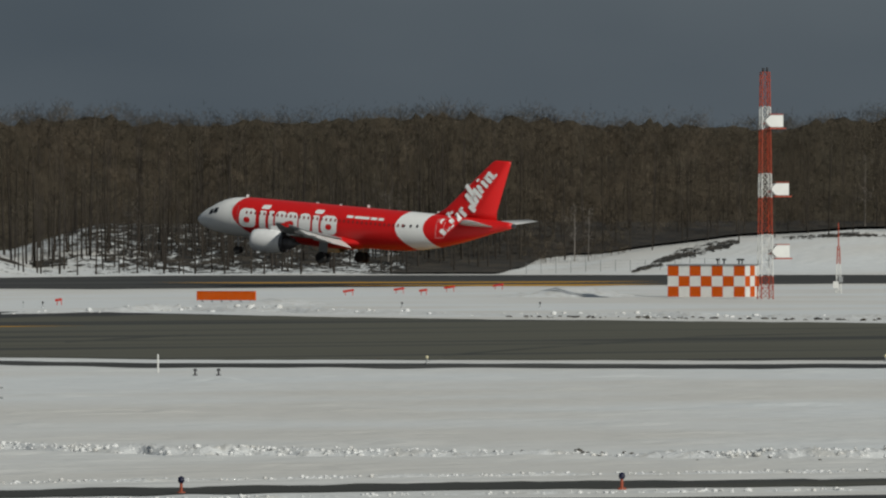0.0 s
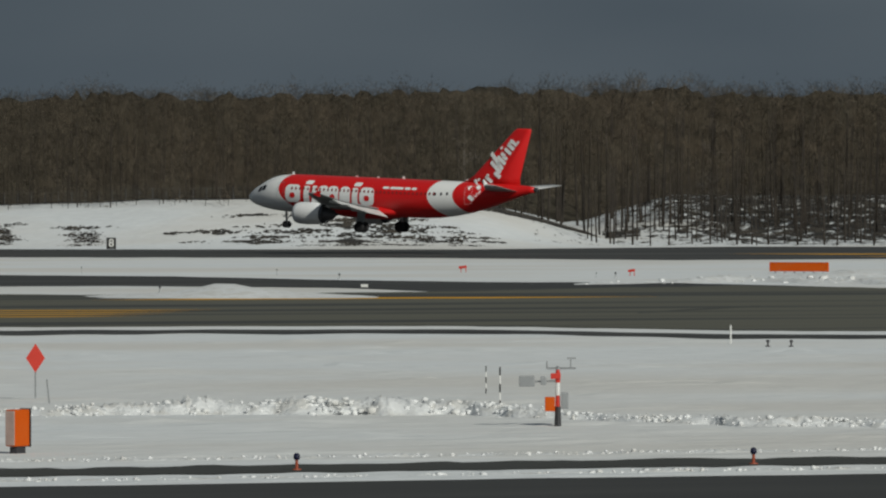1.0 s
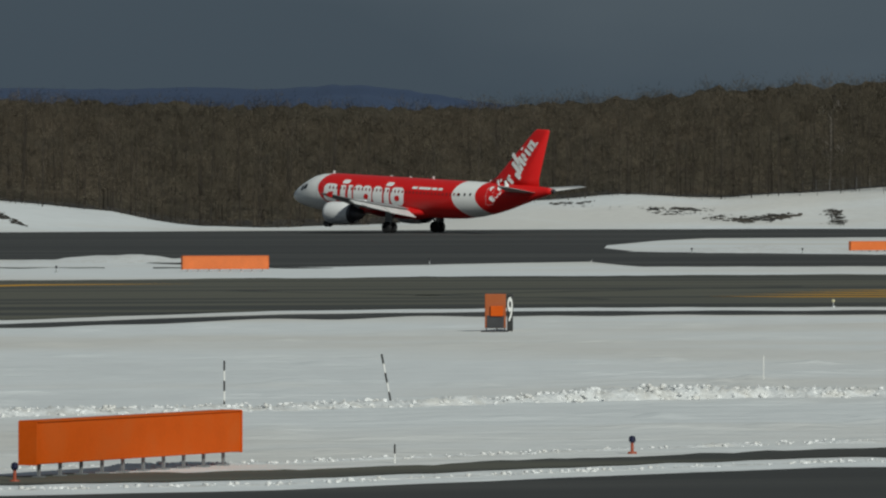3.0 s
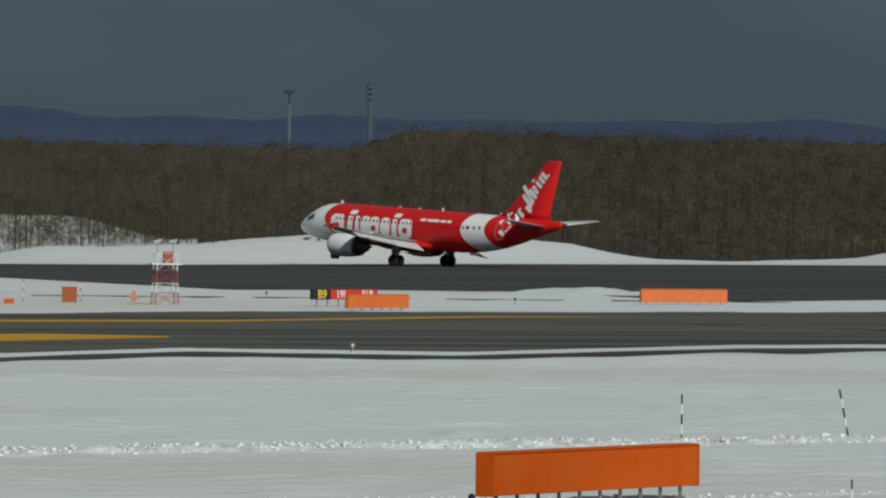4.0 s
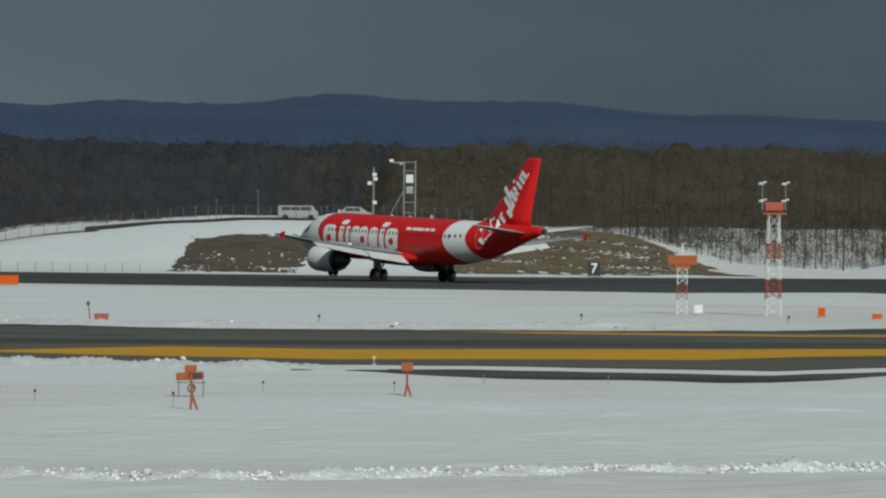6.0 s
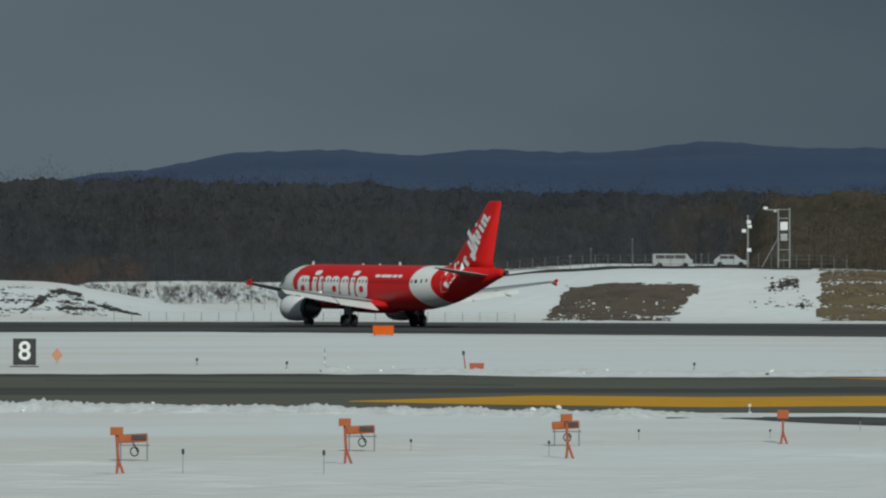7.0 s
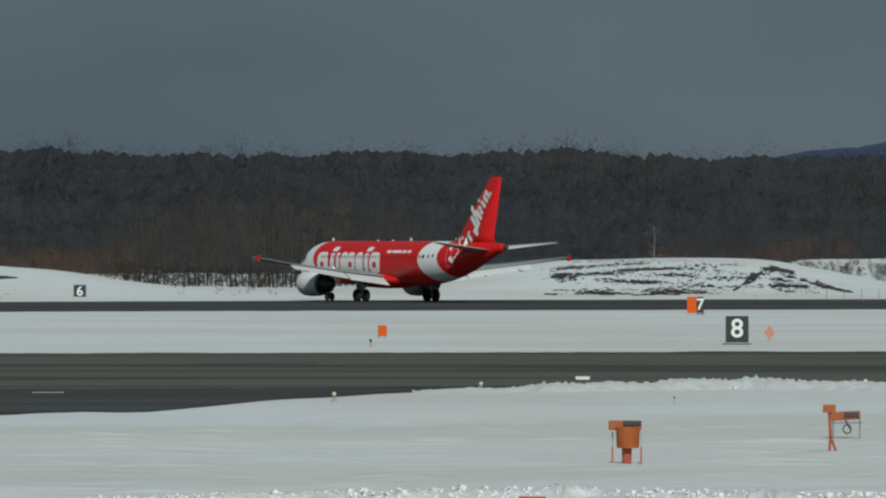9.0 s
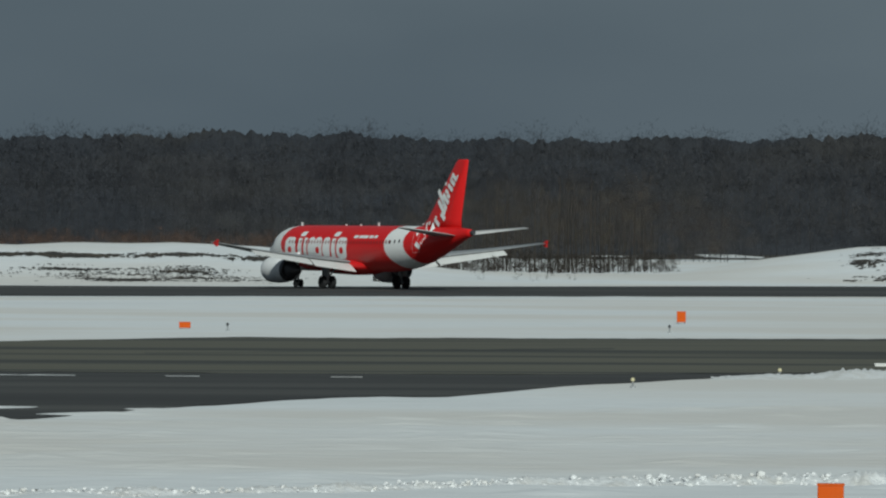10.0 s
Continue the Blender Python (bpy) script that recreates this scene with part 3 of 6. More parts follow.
def livery():
    """Red paint with a white nose and a white band aft; the edges are curves of height."""
    m = mat("airliner paint", (0.62, 0.012, 0.013), 0.36, var=0.06, scale=0.35, fine=12, spec=0.3)
    nt = m.node_tree
    bs = nt.nodes["Principled BSDF"]
    red = bs.inputs["Base Color"].links[0].from_socket
    tc = nt.nodes.new("ShaderNodeTexCoord")
    sp = nt.nodes.new("ShaderNodeSeparateXYZ")
    nt.links.new(tc.outputs["Object"], sp.inputs[0])
    aft = node_math(nt, "SUBTRACT", 17.7, sp.outputs[0])
    z = node_math(nt, "SUBTRACT", sp.outputs[2], 3.8)

    def curve(points):
        c2, c1, c0 = np.polyfit([p[0] for p in points], [p[1] for p in points], 2)
        zz = node_math(nt, "MULTIPLY", z, z)
        return node_math(nt, "ADD", node_math(nt, "ADD", node_math(nt, "MULTIPLY", zz, float(c2)), node_math(nt, "MULTIPLY", z, float(c1))), float(c0))
    nose = node_math(nt, "LESS_THAN", aft, curve(((2, 5.9), (0.3, 5.2), (-2, 8.2))))
    band1 = node_math(nt, "GREATER_THAN", aft, curve(((2, 25.5), (0.3, 24.8), (-2, 27.3))))
    band2 = node_math(nt, "LESS_THAN", aft, curve(((2, 28.5), (0.3, 28.0), (-2, 30.6))))
    white = node_math(nt, "MAXIMUM", nose, node_math(nt, "MULTIPLY", band1, band2))
    mix = nt.nodes.new("ShaderNodeMix")
    mix.data_type = "RGBA"
    mix.inputs[7].default_value = (0.82, 0.82, 0.81, 1)
    nt.links.new(white, mix.inputs[0])
    nt.links.new(red, mix.inputs[6])
    nt.links.new(mix.outputs[2], bs.inputs["Base Color"])
    return m


STATIONS = (            # metres aft of the nose, half height, centre height
    (0.0, 0.03, 3.15), (0.12, 0.30, 3.17), (0.4, 0.56, 3.21), (1.0, 0.92, 3.30), (1.8, 1.25, 3.42), (2.6, 1.55, 3.56), (3.4, 1.78, 3.68), (4.4, 1.95, 3.76), (5.6, 2.04, 3.79), (7.0, 2.07, 3.80),
    (10.0, 2.07, 3.80), (14.0, 2.07, 3.80), (18.0, 2.07, 3.80), (21.0, 2.07, 3.80), (23.5, 2.06, 3.81), (25.5, 2.00, 3.87), (27.5, 1.86, 4.00), (29.5, 1.65, 4.20), (31.5, 1.36, 4.47), (33.5, 1.02, 4.80), (35.3, 0.68, 5.08), (36.8, 0.40, 5.26), (37.4, 0.26, 5.31))


def hull(aft):
    xs = [s[0] for s in STATIONS]
    return float(np.interp(aft, xs, [s[1] for s in STATIONS])), float(np.interp(aft, xs, [s[2] for s in STATIONS]))


def loft(rings, close=True):
    bm = B()
    prev = None
    for ring in rings:
        cur = [bm.verts.new(p) for p in ring]
        if prev:
            n = len(cur)
            for i in range(n):
                bm.faces.new((prev[i], prev[(i + 1) % n], cur[(i + 1) % n], cur[i]))
        elif close:
            bm.faces.new(list(reversed(cur)))
        prev = cur
    if close:
        bm.faces.new(prev)
    bmesh.ops.recalc_face_normals(bm, faces=bm.faces)
    return bm


def foil_ring(x_le, chord, y, z, thick, axis="y", tilt=0.0):
    """An aerofoil section; x forward, chord runs aft."""
    prof = ((0, 0), (0.03, 0.35), (0.12, 0.75), (0.35, 1.0), (0.65, 0.72), (0.98, 0.08), (0.98, -0.06), (0.65, -0.42), (0.35, -0.6), (0.12, -0.5), (0.03, -0.28))
    out = []
    for u, w in prof:
        dx, dw = -u * chord, w * thick * 0.6
        dx2, dz2 = dx * math.cos(tilt) , dw + dx * math.sin(tilt)
        out.append((17.7 - x_le + dx2, y, z + dz2) if axis == "y" else (17.7 - x_le + dx, dw, z))
    return out


def skin_patch(outline, side=1, lift=0.025):
    """A flat outline (aft, height over the hull's middle) laid on the hull's side as a thin curved sheet."""
    bm = B()
    vs = [bm.verts.new((a, h, 0)) for a, h in outline]
    bm.faces.new(vs)
    bmesh.ops.triangulate(bm, faces=bm.faces)
    for _ in range(3):
        bmesh.ops.subdivide_edges(bm, edges=[e for e in bm.edges if e.calc_length() > 0.45], cuts=1, use_grid_fill=False)
        bmesh.ops.triangulate(bm, faces=bm.faces)
    for v in bm.verts:
        a, h = v.co.x, v.co.y
        rz, zc = hull(a)
        k = max(-0.98, min(0.98, h / rz))
        v.co = Vector((17.7 - a, side * (rz * 0.954 * math.sqrt(1 - k * k) + lift), zc + h))
    bmesh.ops.recalc_face_normals(bm, faces=bm.faces)
    if bm.faces and sum(f.normal.y * f.calc_area() for f in bm.faces) * side < 0:
        bmesh.ops.reverse_faces(bm, faces=bm.faces)
    return bm


def rounded(a0, a1, h0, h1, slant=0.0, r=0.3, n=4):
    """A rounded upright block outline."""
    pts = []
    r = min(r, (a1 - a0) / 2.05, (h1 - h0) / 2.05)
    for cx, cy, t0 in ((a1 - r, h1 - r, 0), (a0 + r, h1 - r, 90), (a0 + r, h0 + r, 180), (a1 - r, h0 + r, 270)):
        for i in range(n + 1):
            t = radians(t0 + 90 * i / n)
            x, y = cx + r * math.cos(t), cy + r * math.sin(t)
            pts.append((x + slant * (y - h0), y))
    return pts


def build_airliner():
    plane = new("airliner")
    tagged(plane, "red and white twin-engine jet airliner landing with gear and flaps down", "airliner")
    paint = livery()
    legs = []
    body_red = mat("airliner red", (0.62, 0.012, 0.013), 0.36, var=0.06, scale=0.35, spec=0.3)
    white = mat("airliner white", (0.85, 0.85, 0.84), 0.3, var=0.05, scale=0.5)
    grey = mat("wing grey", (0.25, 0.26, 0.27), 0.45, var=0.10, scale=0.8)
    tail_grey = mat("tailplane pale grey", (0.50, 0.50, 0.50), 0.45, var=0.08, scale=0.8)
    flapm = mat("flap white", (0.62, 0.62, 0.61), 0.45, var=0.08, scale=0.8)
    glass = mat("dark cabin glass", (0.012, 0.013, 0.016), 0.12, var=0.1, scale=2)
    tint = mat("tinted cabin glass", (0.22, 0.02, 0.018), 0.3, var=0.1, scale=2)
    nacelle = mat("nacelle grey white", (0.80, 0.80, 0.80), 0.4, var=0.08, scale=0.7)
    hot = mat("exhaust metal", (0.10, 0.10, 0.11), 0.5, 0.7, var=0.2, scale=2)
    chrome = mat("gear metal", (0.30, 0.30, 0.31), 0.4, 0.5, var=0.15, scale=4)
    rings = []
    for s, rz, zc in STATIONS:
        rings.append([(17.7 - s, 0.954 * rz * math.cos(i * math.tau / 40), zc + rz * math.sin(i * math.tau / 40)) for i in range(40)])
    fus = part("fuselage", loft(rings), paint, plane, "red fuselage with white nose and band", smooth=True)
    belly = []
    for s, w, h in ((10.6, 0.3, 0.1), (11.6, 1.35, 0.55), (13.2, 1.95, 0.8), (16, 2.1, 0.88), (18.5, 2.05, 0.84), (20, 1.7, 0.62), (21.6, 0.4, 0.12)):
        belly.append([(17.7 - s, w * math.cos(i * math.tau / 20), 2.28 + h * math.sin(i * math.tau / 20)) for i in range(20)])
    part("belly_fairing", loft(belly), body_red, plane, smooth=True)
    # flight deck glass, doors, cabin windows
    for side in (1, -1):
        for a0, a1, h0, h1 in ((1.95, 2.5, 0.35, 0.85), (2.6, 3.2, 0.42, 0.95)):
            part("cockpit_window", skin_patch(rounded(a0, a1, h0, h1, 0.25, 0.08, 2), side, 0.02), glass, fus)
        for i in range(36):
            a = 6.9 + i * 0.533
            part("cabin_window", skin_patch(rounded(a, a + 0.22, 0.42, 0.74, 0, 0.1, 2), side, 0.045), tint, fus)
        for i in range(3):
            a = 25.7 + i * 0.75
            part("cabin_window", skin_patch(rounded(a, a + 0.24, 0.38, 0.70, 0, 0.1, 2), side, 0.03), glass, fus)
        for a in (5.0, 29.4):
            rz, zc = hull(a)
            frame_bm = B()
            for o in ((a, a + 0.025, -0.7, 1.15), (a + 0.845, a + 0.87, -0.7, 1.15), (a, a + 0.87, 1.15, 1.175), (a, a + 0.87, -0.725, -0.7)):
                sub = skin_patch([(o[0], o[2]), (o[1], o[2]), (o[1], o[3]), (o[0], o[3])], side, 0.02)
                tmp = bpy.data.meshes.new("tmp")
                sub.to_mesh(tmp)
                frame_bm.from_mesh(tmp)
                sub.free()
                bpy.data.meshes.remove(tmp)
            part("door_seam", frame_bm, grey if a < 6 else nacelle, fus)
        # the plain white shapes along the cabin
        shapes = []
        for a0, a1 in ((6.15, 8.15), (10.5, 11.9), (11.75, 13.2), (13.35, 14.75), (16.0, 17.9)):
            shapes.append(rounded(a0, a1, -0.92, 1.0, 0.0, 0.55))
        for a0 in (8.6, 15.0):
            shapes.append(rounded(a0, a0 + 0.75, -0.92, 0.9, 0.0, 0.12))
            shapes.append(rounded(a0 + 0.0, a0 + 1.0, 1.08, 1.5, 0.35, 0.18))
        shapes.append(rounded(9.7, 10.3, -0.92, 0.95, 0.0, 0.12))
        for o in shapes:
            part("white_mark", skin_patch(o, side, 0.03), white, fus, "plain white painted shape")
        for a0, a1 in ((6.75, 7.45), (16.6, 17.3), (12.1, 12.75)):
            part("red_mark", skin_patch(rounded(a0, a1, -0.45, 0.12, 0, 0.25), side, 0.05), body_red, fus)
        for a0, a1 in ((18.9, 19.7), (19.85, 21.6), (21.75, 22.5), (22.65, 23.3)):
            part("slogan_bar", skin_patch(rounded(a0, a1, 0.95, 1.2, 0.1, 0.1, 2), side, 0.03), white, fus, "small white bar")
    bm = B()
    tube(bm, (17.7 - 37.35, 0, 5.31), (17.7 - 37.75, 0, 5.33), 0.24, 0.2, 14)
    part("tail_exhaust", bm, hot, fus, "dark tail exhaust")
    # aerials on the spine
    for a, h in ((5.7, 0.32), (14.2, 0.12), (17.0, 0.12), (20.3, 0.3), (28.6, 0.28)):
        rz, zc = hull(a)
        bm = B()
        box(bm, 17.7 - a - h * 0.25, 0, zc + rz + h * 0.45, 0.28, 0.05, h)
        part("antenna", bm, white, fus)
    # wings
    for side in (1, -1):
        w = [foil_ring(11.3, 7.4, side * 0.6, 2.45, 0.9), foil_ring(12.0, 6.7, side * 1.95, 2.6, 0.85), foil_ring(14.35, 4.75, side * 6.4, 3.0, 0.52), foil_ring(17.2, 3.0, side * 11.8, 3.62, 0.32), foil_ring(19.75, 1.65, side * 16.75, 4.3, 0.17)]
        wing = part("wing", loft(w), grey, plane, "grey swept wing", smooth=True)
        f = [foil_ring(18.3, 1.75, side * 2.0, 2.42, 0.26, tilt=0.42), foil_ring(18.75, 1.5, side * 6.3, 2.86, 0.22, tilt=0.42)]
        part("flap", loft(f), flapm, wing, "white flap drooped behind the wing")
        f = [foil_ring(18.85, 1.35, side * 6.55, 2.9, 0.2, tilt=0.42), foil_ring(20.2, 0.95, side * 12.9, 3.66, 0.14, tilt=0.42)]
        part("flap", loft(f), flapm, wing, "white flap drooped behind the wing")
        f = [foil_ring(11.75, 0.7, side * 2.2, 2.5, 0.16, tilt=-0.35), foil_ring(14.05, 0.6, side * 6.4, 2.92, 0.14, tilt=-0.35), foil_ring(19.4, 0.35, side * 16.2, 4.16, 0.08, tilt=-0.35)]
        part("slat", loft(f), flapm, wing)
        for y in (4.2, 8.2, 11.6):
            bm = B()
            xk = float(np.interp(y, (1.95, 6.4, 16.75), (15.9, 17.4, 20.6)))
            zk = float(np.interp(y, (1.95, 6.4, 16.75), (2.25, 2.7, 4.1)))
            tube(bm, (17.7 - xk, side * y, zk), (17.7 - xk - 2.6, side * y, zk - 0.35), 0.2, 0.07, 8)
            part("flap_fairing", bm, flapm, wing)
        tip = [[(17.7 - x, side * y, z) for x, z in ((20.5, 4.25), (21.35, 4.24), (21.55, 4.58), (21.3, 4.6))] for y in (16.78, 16.9)]
        part("wing_fence", loft(tip), body_red, wing, "red wing-tip fence")
        tip = [[(17.7 - x, side * y, z) for x, z in ((20.5, 4.25), (21.35, 4.22), (21.4, 4.0), (21.15, 3.98))] for y in (16.78, 16.9)]
        part("wing_fence", loft(tip), body_red, wing, "red wing-tip fence")
        # engine
        ey, ez = side * 5.75, 1.86
        prof = ((10.55, 0.98), (10.62, 1.08), (11.0, 1.17), (12.0, 1.21), (13.3, 1.15), (14.4, 0.98))
        rings = [[(17.7 - s, ey + r * math.cos(i * math.tau / 28), ez + r * math.sin(i * math.tau / 28)) for i in range(28)] for s, r in prof]
        inner = [[(17.7 - s, ey + r * math.cos(i * math.tau / 28), ez + r * math.sin(i * math.tau / 28)) for i in range(28)] for s, r in ((14.4, 0.92), (13.6, 0.9))]
        intake = [[(17.7 - s, ey + r * math.cos(i * math.tau / 28), ez + r * math.sin(i * math.tau / 28)) for i in range(28)] for s, r in ((11.4, 0.85), (10.75, 0.88))]
        eng = part("engine", loft(intake + rings + inner), nacelle, plane, "pale engine nacelle under the wing", smooth=True)
        rear = [[(17.7 - s, ey + r * math.cos(i * math.tau / 28), ez + r * math.sin(i * math.tau / 28)) for i in range(28)] for s, r in ((14.05, 1.055), (14.2, 1.03), (14.42, 0.99), (14.45, 0.93), (13.7, 0.9))]
        part("nozzle", loft(rear), hot, eng, "dark metal rear cowl", smooth=True)
        core = [[(17.7 - s, ey + r * math.cos(i * math.tau / 24), ez + r * math.sin(i * math.tau / 24)) for i in range(24)] for s, r in ((13.6, 0.88), (14.3, 0.74), (15.3, 0.52), (15.32, 0.3), (16.1, 0.05))]
        part("exhaust", loft(core), hot, eng, "dark metal exhaust cone", smooth=True)
        bm = B()
        tube(bm, (17.7 - 11.35, ey, ez), (17.7 - 10.95, ey, ez), 0.3, 0.03, 16)
        part("spinner", bm, hot, eng)
        bm = B()
        box(bm, 17.7 - 14.2, ey, ez + 1.2, 3.4, 0.3, 0.75)
        part("pylon", bm, nacelle, eng)
        # tailplane
        st = [foil_ring(31.3, 4.3, side * 0.5, 5.05, 0.42), foil_ring(35.15, 1.6, side * 6.2, 5.72, 0.16)]
        part("tailplane", loft(st), tail_grey, plane, "pale grey swept tailplane", smooth=True)
        # main gear
        bm = B()
        tube(bm, (0, side * 3.8, 0.6), (0.1, side * 3.6, 2.6), 0.16, 0.2, 10)
        tube(bm, (0, side * 3.8, 0.9), (0.5, side * 2.3, 2.3), 0.09, 0.09, 8)
        tube(bm, (0, side * 3.8 - 0.55, 0.585), (0, side * 3.8 + 0.55, 0.585), 0.12, 0.12, 8)
        leg = part("main_gear", bm, chrome, plane, "steel main landing gear leg")
        legs.append(leg)
        for dy in (-0.46, 0.46):
            wheel(leg, (0, side * 3.8 + dy, 0.585), 0.585, 0.42, chrome)
        bm = B()
        box(bm, -0.1, side * 4.1, 1.75, 1.0, 0.06, 1.3)
        part("gear_door", bm, grey, leg)
    bm = B()
    tube(bm, (12.63, 0, 0.35), (12.75, 0, 2.1), 0.1, 0.13, 10)
    tube(bm, (12.63, -0.3, 0.38), (12.63, 0.3, 0.38), 0.07, 0.07, 8)
    tube(bm, (12.65, 0, 0.95), (11.6, 0, 2.0), 0.06, 0.06, 8)
    leg = part("nose_gear", bm, chrome, plane, "slim nose landing gear leg")
    legs.append(leg)
    for dy in (-0.26, 0.26):
        wheel(leg, (12.63, dy, 0.38), 0.38, 0.22, chrome)
    bm = B()
    box(bm, 12.95, 0, 1.25, 0.14, 0.3, 0.14)
    part("taxi_light", bm, white, leg)
    # fin
    fin_rings = [foil_ring(28.1, 7.6, 0, 5.7, 0.55, "z"), foil_ring(29.5, 6.1, 0, 6.5, 0.52, "z"), foil_ring(34.6, 2.2, 0, 11.55, 0.26, "z"), foil_ring(35.0, 1.75, 0, 11.76, 0.18, "z")]
    fin = part("fin", loft(fin_rings), body_red, plane, "tall red fin", smooth=True)
    for side in (1, -1):
        u0 = Vector((17.7 - 30.9, 0, 5.4))
        run = Vector((-4.55, 0, 5.9)).normalized()
        up = Vector((1, 0, 0.45)).normalized()
        strokes = [(-1.45, 0.3, -0.5, 0.1), (-0.95, 0.27, -0.55, 0.75), (-0.55, 0.27, -0.6, 1.05), (-0.2, 0.24, -0.3, 0.2), (0.25, 0.24, -0.6, 0.35), (0.3, 0.24, 0.6, 0.82),
                   (0.75, 0.24, -0.6, 0.3), (1.0, 0.34, 0.08, 0.34), (1.55, 0.3, -1.0, -0.2), (1.95, 0.28, -0.75, 0.75), (2.35, 0.3, -0.7, 1.25), (2.5, 0.5, -0.1, 0.14), (2.95, 0.26, -0.65, 0.5),
                   (3.45, 0.24, -0.5, 0.05), (3.62, 0.24, -0.15, 0.4), (4.1, 0.24, -0.5, 0.35), (4.15, 0.24, 0.55, 0.76), (4.62, 0.26, -0.5, 0.3), (4.75, 0.42, 0.12, 0.36), (5.1, 0.24, -0.5, 0.38), (5.3, 0.36, -0.5, -0.3)]
        for d, wd, h0, h1 in strokes:
            bm = B()
            vs = []
            for x, y in rounded(d - 0.05, d + wd + 0.06, h0, h1, 0.22 * (h1 - h0), 0.1, 3):
                p = u0 + run * x * 1.15 + up * y * 1.2
                thick = float(np.interp(p.z, (5.7, 11.6), (0.34, 0.17)))
                rz, zc = hull(17.7 - p.x)
                thick = max(thick, 0.954 * math.sqrt(max(0.0, rz * rz - (p.z - zc) ** 2)))
                vs.append(bm.verts.new((p.x, side * (thick + 0.05), p.z)))
            bm.faces.new(vs if side < 0 else list(reversed(vs)))
            bmesh.ops.triangulate(bm, faces=bm.faces)
            bmesh.ops.recalc_face_normals(bm, faces=bm.faces)
            part("white_mark", bm, white, fin, "plain white painted stroke")
    return plane, legs


def wheel(leg, at, r, w, metal):
    bm = B()
    prof = ((-0.5, 0.62), (-0.5, 0.86), (-0.36, 1.0), (0.36, 1.0), (0.5, 0.86), (0.5, 0.62))
    rings = [[(at[0] + r * k * math.cos(i * math.tau / 24), at[1] + u * w, at[2] + r * k * math.sin(i * math.tau / 24)) for i in range(24)] for u, k in prof]
    tyre = part("wheel", loft(rings), RUBBER, leg, "black rubber tyre", smooth=False)
    bm.free()


# ---- airfield furniture ----
def lettering(text, size, material, parent, at, turn=0.0, name="digit", label=""):
    cu = bpy.data.curves.new(name, "FONT")
    cu.body, cu.size, cu.align_x, cu.align_y, cu.extrude, cu.offset = text, size, "CENTER", "CENTER", 0.008, 0.012 * size
    tmp = new("tmp", cu)
    me = bpy.data.meshes.new_from_object(tmp)
    bpy.data.objects.remove(tmp)
    me.materials.clear()
    me.materials.append(material)
    ob = new(name, me)
    ob.parent = parent
    ob.matrix_basis = Matrix.Translation(at) @ pose(0, 0, 0, 90, 0, turn)
    return tagged(ob, label)


def board(az0, az1, r0, r1, height, lift, legs, label, material=None, thick=0.28, name="sign_board", cap=None):
    """A long low sign box on legs, from its one end to the other."""
    a, b = pol(az0, r0), pol(az1, r1)
    d = b - a
    length = d.length
    e = new(name)
    e.matrix_world = Matrix.Translation((a + b) / 2) @ pose(0, 0, 0, 0, 0, math.degrees(math.atan2(d.y, d.x)))
    tagged(e, label, "airfield sign", "low sign boards")
    bm = box(B(), 0, 0, lift + height / 2, length, thick, height, bevel=0.03)
    part("panel", bm, material or ORANGE, e)
    bm = box(B(), 0, 0, lift + height + 0.015, length * 0.995, thick + 0.06, 0.035)
    part("top_trim", bm, material or ORANGE, e)
    for s in (-1, 1):
        bm = box(B(), s * (length / 2 + 0.012), 0, lift + height / 2, 0.03, thick + 0.05, height + 0.03)
        part("end_cap", bm, cap or material or ORANGE, e)
    for i in range(legs):
        x = -length / 2 + length * (i + 0.5) / legs
        bm = box(B(), x, 0, lift / 2 - 0.02, 0.06, 0.06, lift + 0.06)
        box(bm, x, 0, 0.02, 0.22, 0.22, 0.04)
        part("leg", bm, STEEL, e)
    return e


def marker(az, r, w, h, text, label, turn=0.0, lift=0.12, back=None):
    """A runway distance marker: a black panel with a white digit."""
    e = thing("distance_marker", az, r, label, "distance marker", "distance markers", turn=turn)
    bm = box(B(), 0, 0, lift + h / 2, w, 0.16, h, bevel=0.02)
    part("panel", bm, BLACK, e)
    lettering(text, h * 0.98, WHITE, e, (0, -0.10, lift + h * 0.5))
    for s in (-1, 1):
        part("leg", box(B(), s * w * 0.36, 0, lift / 2, 0.07, 0.07, lift + 0.04), STEEL, e)
    part("base", box(B(), 0, 0, 0.03, w * 1.25, 0.7, 0.06), DARK, e)
    if back:
        bm = box(B(), -back * 0.5 - w * 0.5 - 0.02, 0.12, lift + h * 0.5, back, 0.4, h, bevel=0.03)
        part("lamp_housing", bm, ORANGE, e, "orange back housing")
    return e


